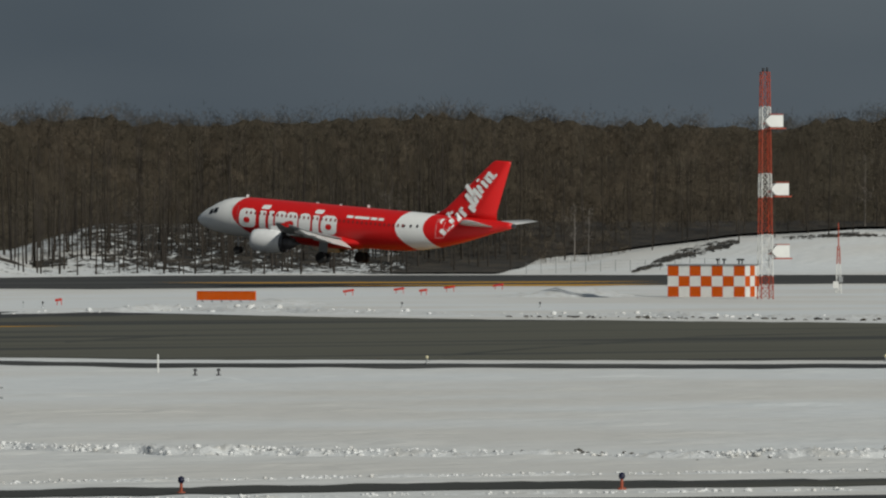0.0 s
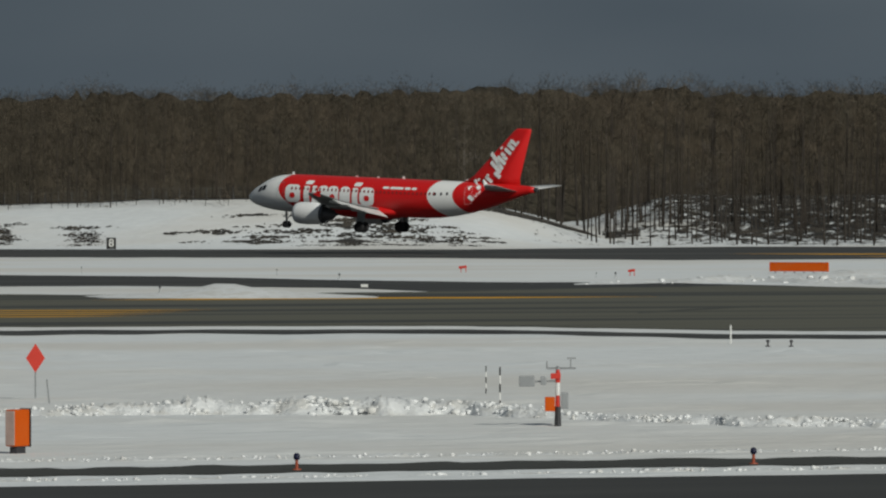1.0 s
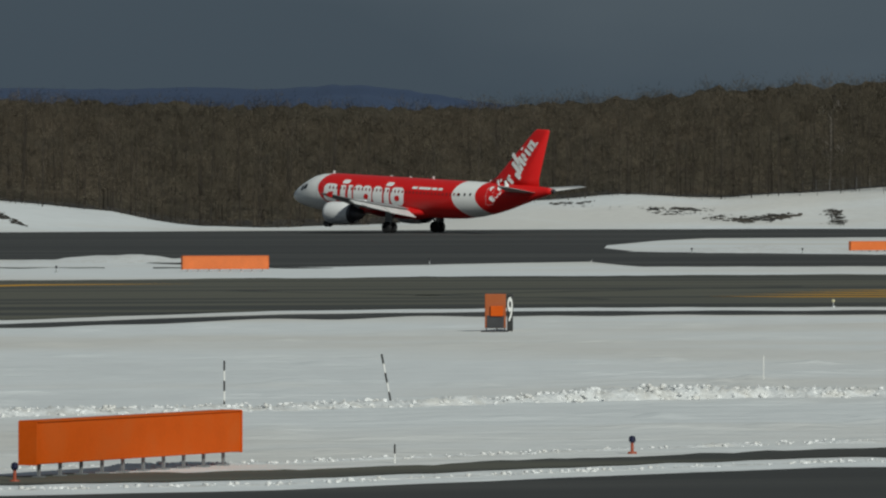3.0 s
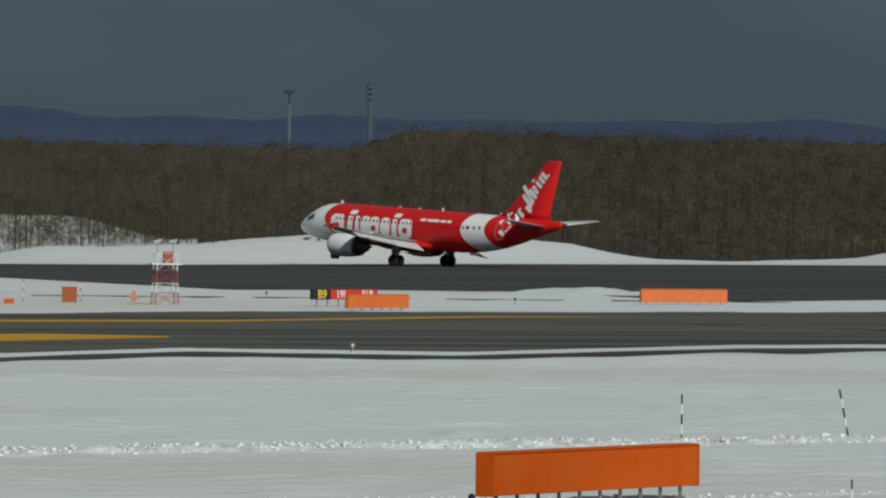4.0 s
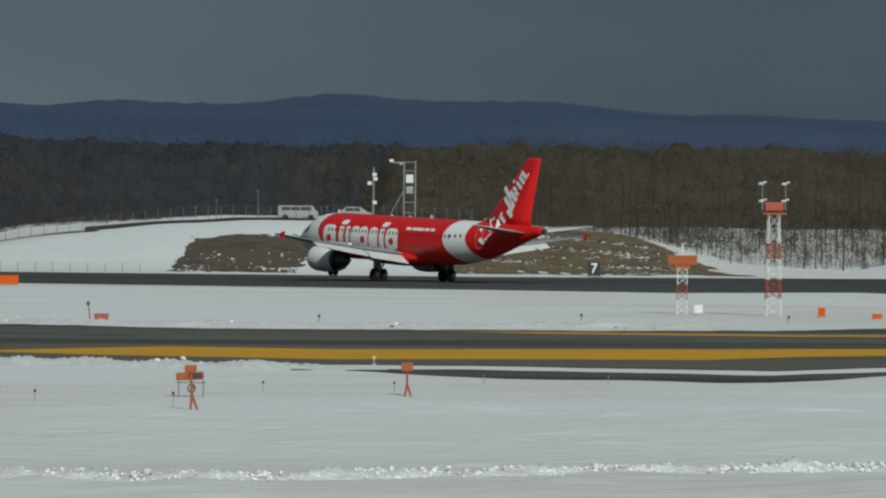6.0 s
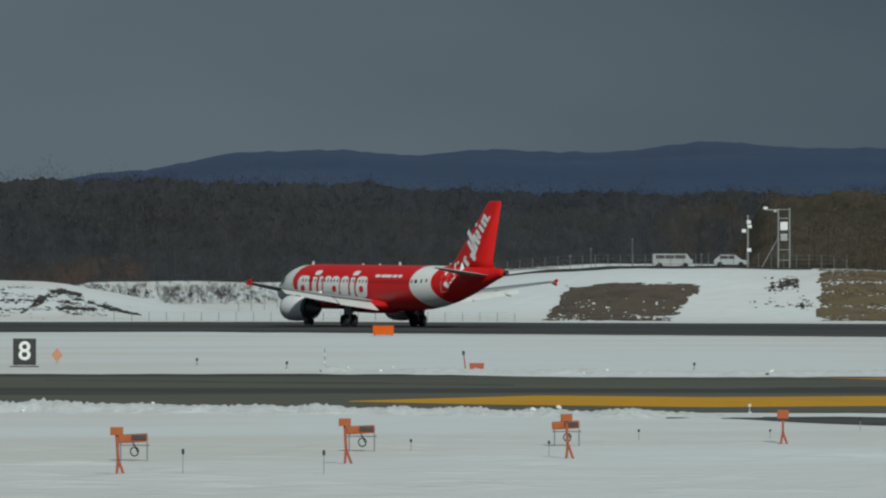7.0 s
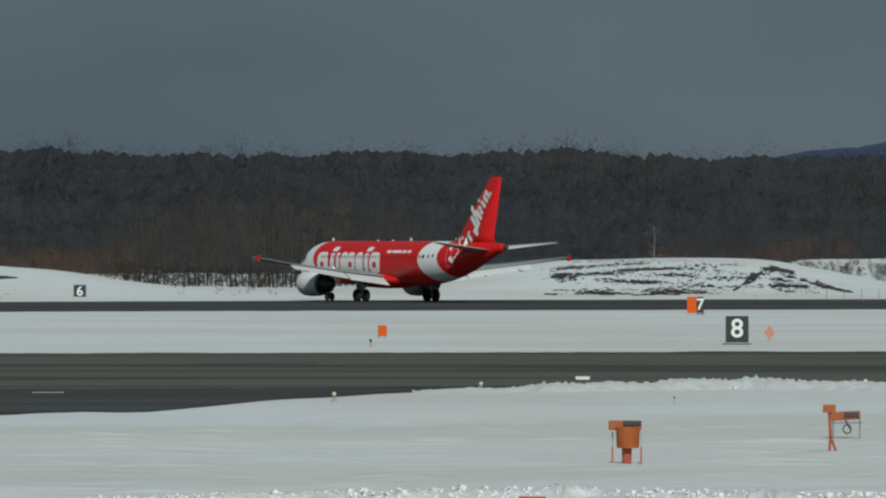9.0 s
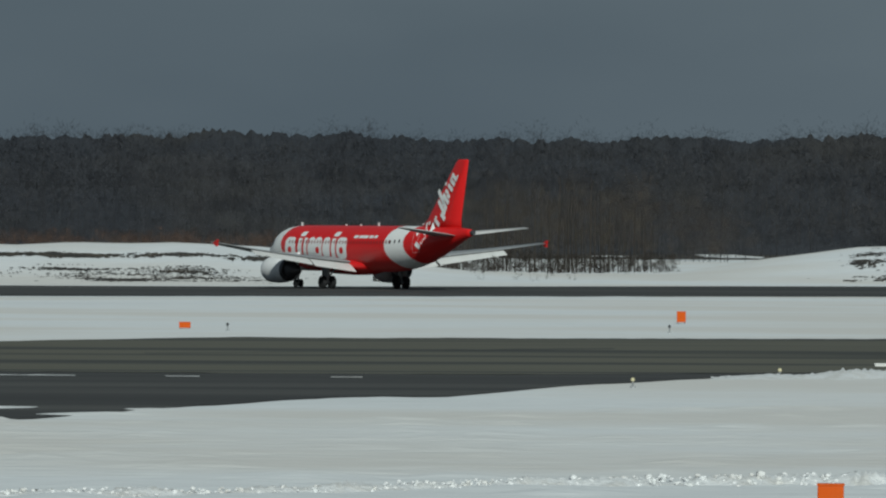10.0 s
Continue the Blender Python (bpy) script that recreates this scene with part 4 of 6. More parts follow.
def lattice(e, z0, z1, w0, w1, material, name="mast_section", steps=3, n=4, rod=0.045):
    """A section of a lattice mast: corner tubes and crossed braces, in one mesh."""
    bm = B()
    cor = [(math.cos(math.tau * (k + 0.5) / n) * 0.7071, math.sin(math.tau * (k + 0.5) / n) * 0.7071) for k in range(n)]
    for k in range(n):
        x, y = cor[k]
        tube(bm, (x * w0, y * w0, z0), (x * w1, y * w1, z1), rod, rod, 5)
    for i in range(steps):
        za, zb = z0 + (z1 - z0) * i / steps, z0 + (z1 - z0) * (i + 1) / steps
        wa, wb = w0 + (w1 - w0) * i / steps, w0 + (w1 - w0) * (i + 1) / steps
        for k in range(n):
            (xa, ya), (xb, yb) = cor[k], cor[(k + 1) % n]
            tube(bm, (xa * wa, ya * wa, za), (xb * wb, yb * wb, zb), rod * 0.49, rod * 0.49, 4)
            tube(bm, (xb * wa, yb * wa, za), (xa * wb, ya * wb, zb), rod * 0.49, rod * 0.49, 4)
            tube(bm, (xa * wb, ya * wb, zb), (xb * wb, yb * wb, zb), rod * 0.49, rod * 0.49, 4)
    return part(name, bm, material, e)


def lamp_pair(e, z, spread, drop=0.35):
    for s in (-1, 1):
        bm = B()
        tube(bm, (s * spread, 0, z - drop), (s * spread, 0, z), 0.03, 0.03, 6)
        part("lamp_post", bm, STEEL, e)
        bm = B()
        box(bm, s * spread - 0.1, -0.05, z + 0.08, 0.34, 0.26, 0.18, bevel=0.04)
        box(bm, s * spread + 0.14, -0.05, z + 0.18, 0.22, 0.22, 0.14, bevel=0.03)
        part("flood_lamp", bm, STEEL, e)


def build_glide_station():
    e = thing("antenna_mast", -2.33, 663, "tall red and white lattice antenna mast with white boxes", "mast", turn=20)
    cuts = ((0, 1.9, MAST_RED), (1.9, 5.4, WHITE), (5.4, 8.5, MAST_RED), (8.5, 10.5, WHITE), (10.5, 14.2, MAST_RED), (14.2, 16.1, WHITE), (16.1, 19.0, MAST_RED))
    wid = lambda z: 1.05 - 0.42 * z / 19
    for z0, z1, m in cuts:
        lattice(e, z0, z1, wid(z0), wid(z1), m, steps=max(2, int((z1 - z0) / 0.9)))
    for z, x in ((14.9, 0.75), (9.2, 1.25), (4.0, 1.3)):
        bm = B()
        ring = [(x + u, z + v) for u, v in ((-0.62, 0.42), (-0.95, 0.0), (-0.62, -0.42), (-0.4, -0.5), (0.62, -0.5), (0.62, 0.5), (-0.4, 0.5))]
        front, rear = [[bm.verts.new((u, y, v)) for u, v in ring] for y in (-0.7, 0.1)]
        bm.faces.new(front)
        bm.faces.new(list(reversed(rear)))
        for i in range(len(ring)):
            j = (i + 1) % len(ring)
            bm.faces.new((front[i], rear[i], rear[j], front[j]))
        bmesh.ops.recalc_face_normals(bm, faces=bm.faces)
        b = part("antenna_box", bm, WHITE, e, "white antenna housing")
        part("bracket", box(B(), x + 0.1, -0.3, z - 0.6, 1.5, 0.9, 0.1), MAST_RED, b)
        part("bracket", box(B(), x + 0.1, -0.3, z + 0.58, 1.1, 0.7, 0.06), MAST_RED, b)
        part("bracket", box(B(), x - 0.95, -0.1, z - 0.2, 0.3, 0.12, 0.12), MAST_RED, b)
    bm = B()
    tube(bm, (-0.15, 0, 19), (-0.15, 0, 19.35), 0.12, 0.12, 8)
    tube(bm, (0.2, 0, 19), (0.2, 0, 19.4), 0.1, 0.1, 8)
    part("obstruction_lamp", bm, DARK, e)
    h = thing("equipment_hut", -1.9, 684, "equipment hut in red and white chequered panels", "hut", turn=-24)
    part("wall", box(B(), 0, 1.6, 1.35, 7.3, 3.0, 2.7), WHITE, h)
    part("roof", box(B(), 0, 1.6, 2.76, 7.5, 3.2, 0.12), STEEL, h)
    k = 7
    for i in range(k):
        for j in range(3):
            bm = box(B(), -3.65 + (i + 0.5) * 7.3 / k, 0.085, (j + 0.5) * 0.9, 7.3 / k - 0.02, 0.05, 0.88)
            part("panel", bm, ORANGE if (i + j) % 2 == 0 else WHITE, h)
    for i in range(3):
        for j in range(3):
            bm = box(B(), 3.67, 0.6 + i * 1.0, (j + 0.5) * 0.9, 0.05, 0.98, 0.88)
            part("panel", bm, ORANGE if (i + j) % 2 == 1 else WHITE, h)
    for x in (0.6, 1.2, 2.6, 2.9):
        bm = B()
        tube(bm, (x, 1.2, 2.8), (x, 1.2, 3.2), 0.06, 0.06, 6)
        box(bm, x, 1.2, 3.22, 0.3, 0.2, 0.16)
        part("roof_lamp", bm, DARK, h)
    m = thing("marker_mast", -2.86, 725, "slim red and white monitor mast with white boxes", "mast")
    lattice(m, 0, 2.6, 0.5, 0.32, WHITE, steps=4)
    lattice(m, 2.6, 4.2, 0.32, 0.22, MAST_RED, steps=3)
    bm = B()
    tube(bm, (0, 0, 4.2), (0, 0, 6.4), 0.07, 0.04, 6)
    part("aerial", bm, MAST_RED, m)
    part("cabinet", box(B(), -0.25, -0.3, 0.7, 0.5, 0.4, 0.6), WHITE, m)
    part("cabinet", box(B(), 0.2, -0.3, 1.2, 0.4, 0.3, 0.5), STEEL, m)


def build_boards():
    board(1.779, 1.365, 648, 646, 0.72, 0.14, 6, "long low orange sign board behind a snow bank")
    board(7.856, 7.520, 654, 657, 0.72, 0.12, 6, "long low faded orange sign board between snow islands", ORANGE_FADED)
    board(12.690, 12.071, 519, 521, 0.86, 0.14, 8, "long low bright orange sign board beside the runway exit", ORANGE_FADED)
    board(14.816, 14.385, 477, 481, 0.80, 0.14, 6, "low orange sign board seen from its back", ORANGE_FADED)
    big = board(13.803, 12.321, 167.9, 175.8, 0.90, 0.30, 10, "large orange sign board on short steel legs in snow", thick=0.4)
    # the lit sign with readable writing
    a, b = pol(15.076, 493), pol(14.606, 497)
    d = b - a
    e = new("guidance_sign")
    e.matrix_world = Matrix.Translation((a + b) / 2) @ pose(0, 0, 0, 0, 0, math.degrees(math.atan2(d.y, d.x)))
    tagged(e, "black and red runway guidance sign with white and yellow writing", "airfield sign")
    n = d.length
    part("panel", box(B(), 0.14 * n, 0, 0.75, n * 0.72, 0.3, 0.62, bevel=0.03), RED, e, "red panel")
    part("panel", box(B(), -0.36 * n, 0, 0.75, n * 0.27, 0.3, 0.62, bevel=0.03), BLACK, e, "black panel")
    lettering("B9", 0.74, mat("bright yellow film", (0.85, 0.58, 0.04), 0.5, var=0.05), e, (-0.36 * n, -0.17, 0.75), name="writing", label="yellow letters")
    lettering("19L", 0.66, WHITE, e, (-0.06 * n, -0.17, 0.75), name="writing", label="white letters")
    lettering("01R", 0.66, WHITE, e, (0.34 * n, -0.17, 0.75), name="writing", label="white letters")
    for i in range(6):
        part("leg", box(B(), -n / 2 + n * (i + 0.5) / 6, 0, 0.22, 0.06, 0.06, 0.5), STEEL, e)
    # slanting orange marker boards along the runway
    for az, r, w in ((0.683, 702, 0.95), (0.317, 720, 0.95), (0.142, 706, 0.7), (-0.049, 739, 1.0), (-0.401, 761, 1.0), (4.002, 654, 0.6), (2.78, 625, 0.5)):
        e = thing("edge_marker", az, r, "small slanting orange marker on thin legs in snow", "marker board", "slanting markers", turn=-15)
        bm = box(B(), 0, 0, 0.42, w, 0.34, 0.2, pose(0, 0, 0, 0, -8, 0), bevel=0.02)
        part("panel", bm, RED, e)
        for s in (-0.35, 0.35):
            part("leg", box(B(), s * w, 0, 0.17, 0.05, 0.05, 0.36), RED, e)


def diamond(az, r, w, h, zc, material, label):
    e = thing("diamond_sign", az, r, label, "sign", "diamond signs")
    bm = B()
    tube(bm, (0, 0.04, -0.02), (0, 0.04, zc), 0.028, 0.028, 6)
    part("post", bm, STEEL, e)
    bm = B()
    pts = ((0, -h / 2), (w / 2, 0), (0, h / 2), (-w / 2, 0))
    f = [bm.verts.new((x, -0.02, zc + z)) for x, z in pts]
    g = [bm.verts.new((x, 0.02, zc + z)) for x, z in pts]
    bm.faces.new(f)
    bm.faces.new(list(reversed(g)))
    for i in range(4):
        bm.faces.new((f[i], g[i], g[(i + 1) % 4], f[(i + 1) % 4]))
    bmesh.ops.recalc_face_normals(bm, faces=bm.faces)
    part("plate", bm, material, e)
    return e


def snow_pole(az, r, h, label="black and white banded snow pole", lean=0.0, bands=5, width=0.028, single=WHITE):
    e = thing("snow_pole", az, r, label, "snow pole", "snow poles")
    m = pose(0, 0, 0, 0, lean, 0)
    for i in range(bands):
        bm = B()
        tube(bm, m @ Vector((0, 0, -0.03 + (h + 0.03) * i / bands)), m @ Vector((0, 0, h * (i + 1) / bands)), width, width, 6)
        part("band", bm, single if bands == 1 else BLACK if i % 2 == (bands - 1) % 2 else WHITE, e)
    return e


def edge_light(az, r, h=0.42, top=None, foot=None, label="taxiway edge light with a blue glass lamp on an orange post"):
    e = thing("edge_light", az, r, label, "edge light", "edge lights")
    bm = B()
    tube(bm, (0, 0, -0.03), (0, 0, h * 0.62), 0.04, 0.035, 8)
    tube(bm, (0, 0, -0.01), (0, 0, 0.05), 0.12, 0.1, 10)
    part("post", bm, foot or RUST_RED, e)
    bm = B()
    tube(bm, (0, 0, h * 0.62), (0, 0, h * 0.74), 0.06, 0.085, 10)
    tube(bm, (0, 0, h * 0.74), (0, 0, h * 0.94), 0.085, 0.07, 10)
    tube(bm, (0, 0, h * 0.94), (0, 0, h), 0.07, 0.02, 10)
    part("lamp", bm, top or BLUE_GLASS, e)
    return e


def lamp_stake(az, r, h):
    e = thing("lamp_stake", az, r, "thin grey stake with a small dark lamp standing in snow", "lamp stake", "lamp stakes")
    bm = B()
    tube(bm, (0, 0, -0.03), (0, 0, h * 0.8), 0.016, 0.014, 6)
    part("post", bm, STEEL, e)
    bm = B()
    tube(bm, (0, 0, h * 0.78), (0, 0, h * 0.86), 0.03, 0.045, 8)
    tube(bm, (0, 0, h * 0.86), (0, 0, h), 0.045, 0.04, 8)
    part("lamp", bm, DARK, e)
    return e


def crate(name, az, r, w, d, h, material, label, lift=0.05, turn=0.0, legs=True, category="equipment box"):
    e = thing(name, az, r, label, category, turn=turn)
    part("housing", box(B(), 0, 0, lift + h / 2, w, d, h, bevel=0.035), material, e)
    part("lid", box(B(), 0, 0, lift + h + 0.02, w * 1.05, d * 1.05, 0.05, bevel=0.012), material, e)
    if legs:
        for x in (-0.4, 0.4):
            part("leg", box(B(), x * w, 0, lift / 2, 0.06, 0.06, lift + 0.06), STEEL, e)
    return e


def build_weather_station():
    e = thing("weather_station", 3.318, 221, "small orange and white weather station with instrument boxes", "weather station")
    bm = B()
    tube(bm, (0, 0, -0.05), (0, 0, 0.55), 0.1, 0.08, 8)
    part("foot", bm, DARK, e)
    for i, m in enumerate((RED, WHITE, RED)):
        bm = B()
        tube(bm, (0, 0, 0.5 + i * 0.36), (0, 0, 0.86 + i * 0.36), 0.07, 0.06, 8)
        part("mast_section", bm, m, e)
    part("control_box", box(B(), -0.22, -0.05, 0.62, 0.28, 0.25, 0.4, bevel=0.02), ORANGE, e)
    part("control_box", box(B(), 0.2, 0, 0.72, 0.2, 0.22, 0.46, bevel=0.02), STEEL, e)
    bm = B()
    tube(bm, (-0.32, 0, 1.62), (0.5, 0, 1.62), 0.025, 0.025, 6)
    tube(bm, (0, 0, 1.5), (0, 0, 1.68), 0.06, 0.06, 6)
    tube(bm, (-0.3, 0, 1.62), (-0.3, 0, 1.82), 0.03, 0.02, 6)
    tube(bm, (0.36, 0, 1.62), (0.36, 0, 1.9), 0.02, 0.02, 6)
    box(bm, 0.38, 0, 1.9, 0.26, 0.05, 0.05)
    part("sensor_arm", bm, STEEL, e)
    bm = box(B(), -0.06, 0, 1.4, 0.28, 0.2, 0.16, bevel=0.02)
    part("sensor_head", bm, RED, e)
    bm = B()
    tube(bm, (0, 0, 1.26), (-0.95, 0, 1.24), 0.025, 0.025, 6)
    part("boom", bm, STEEL, e)
    part("gauge_box", box(B(), -0.86, -0.02, 1.26, 0.44, 0.25, 0.3, bevel=0.02), STEEL, e, "grey gauge box")
    part("gauge_box", box(B(), -0.4, -0.02, 1.27, 0.16, 0.22, 0.24, bevel=0.02), STEEL, e, "grey gauge box")


def build_masts():
    e = thing("light_mast", 16.135, 496, "squat red and white lattice light mast with two lamps", "mast", turn=12)
    lattice(e, 0, 0.75, 1.5, 1.4, RUST_RED, steps=1, rod=0.03)
    lattice(e, 0.75, 1.35, 1.4, 1.35, WHITE, steps=1, rod=0.03)
    lattice(e, 1.35, 2.15, 1.35, 1.3, RUST_RED, steps=1, rod=0.03)
    lattice(e, 2.15, 3.2, 1.3, 1.25, WHITE, steps=1, rod=0.03)
    part("platform", box(B(), 0, 0, 2.55, 1.9, 1.3, 0.08), WHITE, e)
    part("lamp_drum", box(B(), 0.12, -0.3, 2.95, 0.62, 0.5, 0.75, bevel=0.1), RUST_RED, e)
    lamp_pair(e, 3.85, 0.5, 0.8)
    e = thing("light_mast", 18.016, 503, "tall red and white lattice light mast with four lamps", "mast", turn=10)
    w = lambda z: 0.95 - 0.045 * z
    for z0, z1, m in ((0, 1.1, WHITE), (1.1, 2.3, RUST_RED), (2.3, 3.6, WHITE), (3.6, 4.6, RUST_RED), (4.6, 6.5, WHITE)):
        lattice(e, z0, z1, w(z0), w(z1), m, steps=2, rod=0.03)
    part("platform", box(B(), 0, 0, 6.5, 1.5, 1.0, 0.1), RUST_RED, e)
    part("lamp_drum", box(B(), 0, 0, 6.95, 1.2, 0.6, 0.55, bevel=0.08), RUST_RED, e)
    lamp_pair(e, 8.3, 0.75, 1.6)
    lamp_pair(e, 7.2, 0.72, 0.4)
    e = thing("light_mast", 18.673, 509, "red and white light mast with an orange cross box", "mast")
    for z0, z1, m in ((0, 0.9, WHITE), (0.9, 1.9, RUST_RED), (1.9, 2.9, WHITE)):
        lattice(e, z0, z1, 0.62, 0.6, m, steps=2, rod=0.03)
    part("cross_box", box(B(), 0, 0, 3.45, 1.9, 0.5, 0.62, bevel=0.06), ORANGE_DULL, e)
    part("cross_box", box(B(), 0, 0, 3.0, 1.0, 0.4, 0.3, bevel=0.04), ORANGE_DULL, e)
    bm = B()
    tube(bm, (0, 0, 3.7), (0, 0, 4.55), 0.05, 0.04, 6)
    tube(bm, (0.35, 0, 3.7), (0.35, 0, 4.3), 0.03, 0.03, 6)
    part("aerial", bm, WHITE, e)
    crate("equipment_box", 18.554, 503, 0.55, 0.45, 0.5, WHITE, "small white equipment box on snow", 0.12)
    crate("equipment_drum", 16.825, 502, 0.95, 0.8, 0.9, ORANGE_DULL, "orange equipment cabinet on snow", 0.06)
    crate("equipment_box", 17.662, 497, 0.46, 0.4, 0.5, ORANGE, "small orange equipment box on snow", 0.08)
    crate("equipment_box", 17.262, 492, 0.62, 0.4, 0.24, ORANGE, "low orange equipment box on snow", 0.05)
    snow_pole(16.747, 506, 1.5, width=0.025)
    snow_pole(17.161, 506, 1.5, width=0.025)


def papi(az, r, az2, r2, label):
    """An approach slope light: a lamp housing on a stand, and before it a forked post with a small box."""
    e = thing("slope_light", az2, r2, label, "approach light", "slope lights")
    part("housing", box(B(), 0, 0, 0.72, 0.95, 0.55, 0.26, pose(0, 0, 0, 0, -3, 0), bevel=0.05), ORANGE_DULL, e)
    part("lens_hood", box(B(), 0.16, -0.29, 0.76, 0.46, 0.08, 0.14), DARK, e)
    for x in (-0.42, 0.42):
        for y in (-0.2, 0.2):
            part("leg", box(B(), x, y, 0.29, 0.045, 0.045, 0.6), OLD_STEEL, e)
    part("frame_bar", box(B(), 0, -0.2, 0.5, 1.0, 0.04, 0.04), OLD_STEEL, e)
    bm = B()
    ring = [Vector((0.02 + 0.13 * math.cos(i * 0.45), -0.24, 0.3 + 0.14 * math.sin(i * 0.45))) for i in range(14)] + [Vector((-0.05, -0.24, 0.62))]
    for p, q in zip(ring, ring[1:]):
        tube(bm, p, q, 0.022, 0.022, 5)
    part("cable", bm, BLACK, e)
    p = thing("power_post", az, r, "orange forked post with a small orange junction box", "post", "power posts")
    bm = B()
    tube(bm, (-0.1, 0, 1.2), (-0.06, 0, 0.5), 0.045, 0.045, 6)
    tube(bm, (-0.06, 0, 0.5), (-0.1, 0, -0.03), 0.04, 0.04, 6)
    tube(bm, (-0.06, 0, 0.5), (0.13, 0, -0.03), 0.04, 0.04, 6)
    part("fork", bm, RUST_RED, p)
    part("junction_box", box(B(), -0.1, -0.02, 1.32, 0.38, 0.2, 0.24, bevel=0.02), ORANGE_DULL, p)


def build_slope_lights():
    for az, r in ((25.455, 234), (23.806, 247), (22.202, 255), (20.658, 275)):
        if az > 21:
            papi(az, r, az - 0.1 if az > 23 else az + 0.02, r + 17, "orange slope light housing on a steel stand in snow")
        else:
            p = thing("power_post", az, r, "orange forked post with a small orange junction box", "post", "power posts")
            bm = B()
            tube(bm, (0, 0, 1.0), (0.0, 0, 0.45), 0.045, 0.045, 6)
            tube(bm, (0, 0, 0.45), (-0.08, 0, -0.03), 0.04, 0.04, 6)
            tube(bm, (0, 0, 0.45), (0.16, 0, -0.03), 0.04, 0.04, 6)
            part("fork", bm, RUST_RED, p)
            part("junction_box", box(B(), 0, -0.02, 1.05, 0.4, 0.2, 0.3, bevel=0.02), ORANGE_DULL, p)
    e = thing("slope_light", 26.944, 221, "orange drum and housing on a steel stand in snow", "approach light", "slope lights")
    bm = B()
    tube(bm, (0.03, -0.1, 0.5), (0.03, -0.1, 1.08), 0.31, 0.34, 16)
    part("drum", bm, ORANGE_DULL, e)
    part("housing", box(B(), -0.05, 0.25, 1.12, 0.92, 0.5, 0.26, bevel=0.04), ORANGE_DULL, e)
    part("lens_hood", box(B(), 0.16, -0.02, 1.2, 0.5, 0.1, 0.12), DARK, e)
    bm = B()
    tube(bm, (0, 0, -0.03), (0, 0, 0.5), 0.13, 0.15, 10)
    part("pedestal", bm, RUST_RED, e)
    for x in (-0.4, 0.4):
        part("leg", box(B(), x, 0, 0.25, 0.05, 0.05, 0.55), RUST_RED, e)
        part("leg", box(B(), x, 0.4, 0.45, 0.04, 0.04, 0.95), STEEL, e)
    crate("equipment_box", 27.628, 180.0, 0.60, 0.45, 0.42, ORANGE, "low orange equipment box lying on snow", 0.03, legs=False)
    crate("equipment_box", 23.552, 646, 1.7, 0.8, 0.72, ORANGE, "orange equipment box at the runway edge", 0.1)
    crate("equipment_box", 28.715, 489, 0.55, 0.4, 0.62, ORANGE, "small orange equipment box on snow", 0.1)
    crate("equipment_box", 32.309, 457, 0.66, 0.4, 0.30, ORANGE, "low small orange equipment box on snow", 0.05)
    e = crate("equipment_box", 22.875, 454, 0.82, 0.4, 0.30, RUST_RED, "low red equipment box with a warning post", 0.05)
    p = thing("warning_post", 22.955, 456, "thin red post with a dark lamp", "post")
    bm = B()
    tube(bm, (0, 0, -0.03), (-0.12, 0, 0.85), 0.045, 0.03, 6)
    part("post", bm, RUST_RED, p)
    part("lamp", box(B(), -0.13, 0, 0.95, 0.16, 0.14, 0.24, bevel=0.03), DARK, p)
    w = crate("marker_plate", 27.264, 347, 0.62, 0.3, 0.10, WHITE, "low white marker plate on a red foot in snow", 0.06, legs=False, category="marker")
    # stakes and small lamps in the snow
    for az, r, h in ((23.98, 236, 0.72), (25.0, 236, 0.75), (23.35, 262, 0.45), (22.35, 258, 0.5), (21.7, 280, 0.4), (20.75, 283, 0.35), (20.1, 296, 0.5), (19.2, 300, 0.42), (26.6, 300, 0.3)):
        lamp_stake(az, r, h)


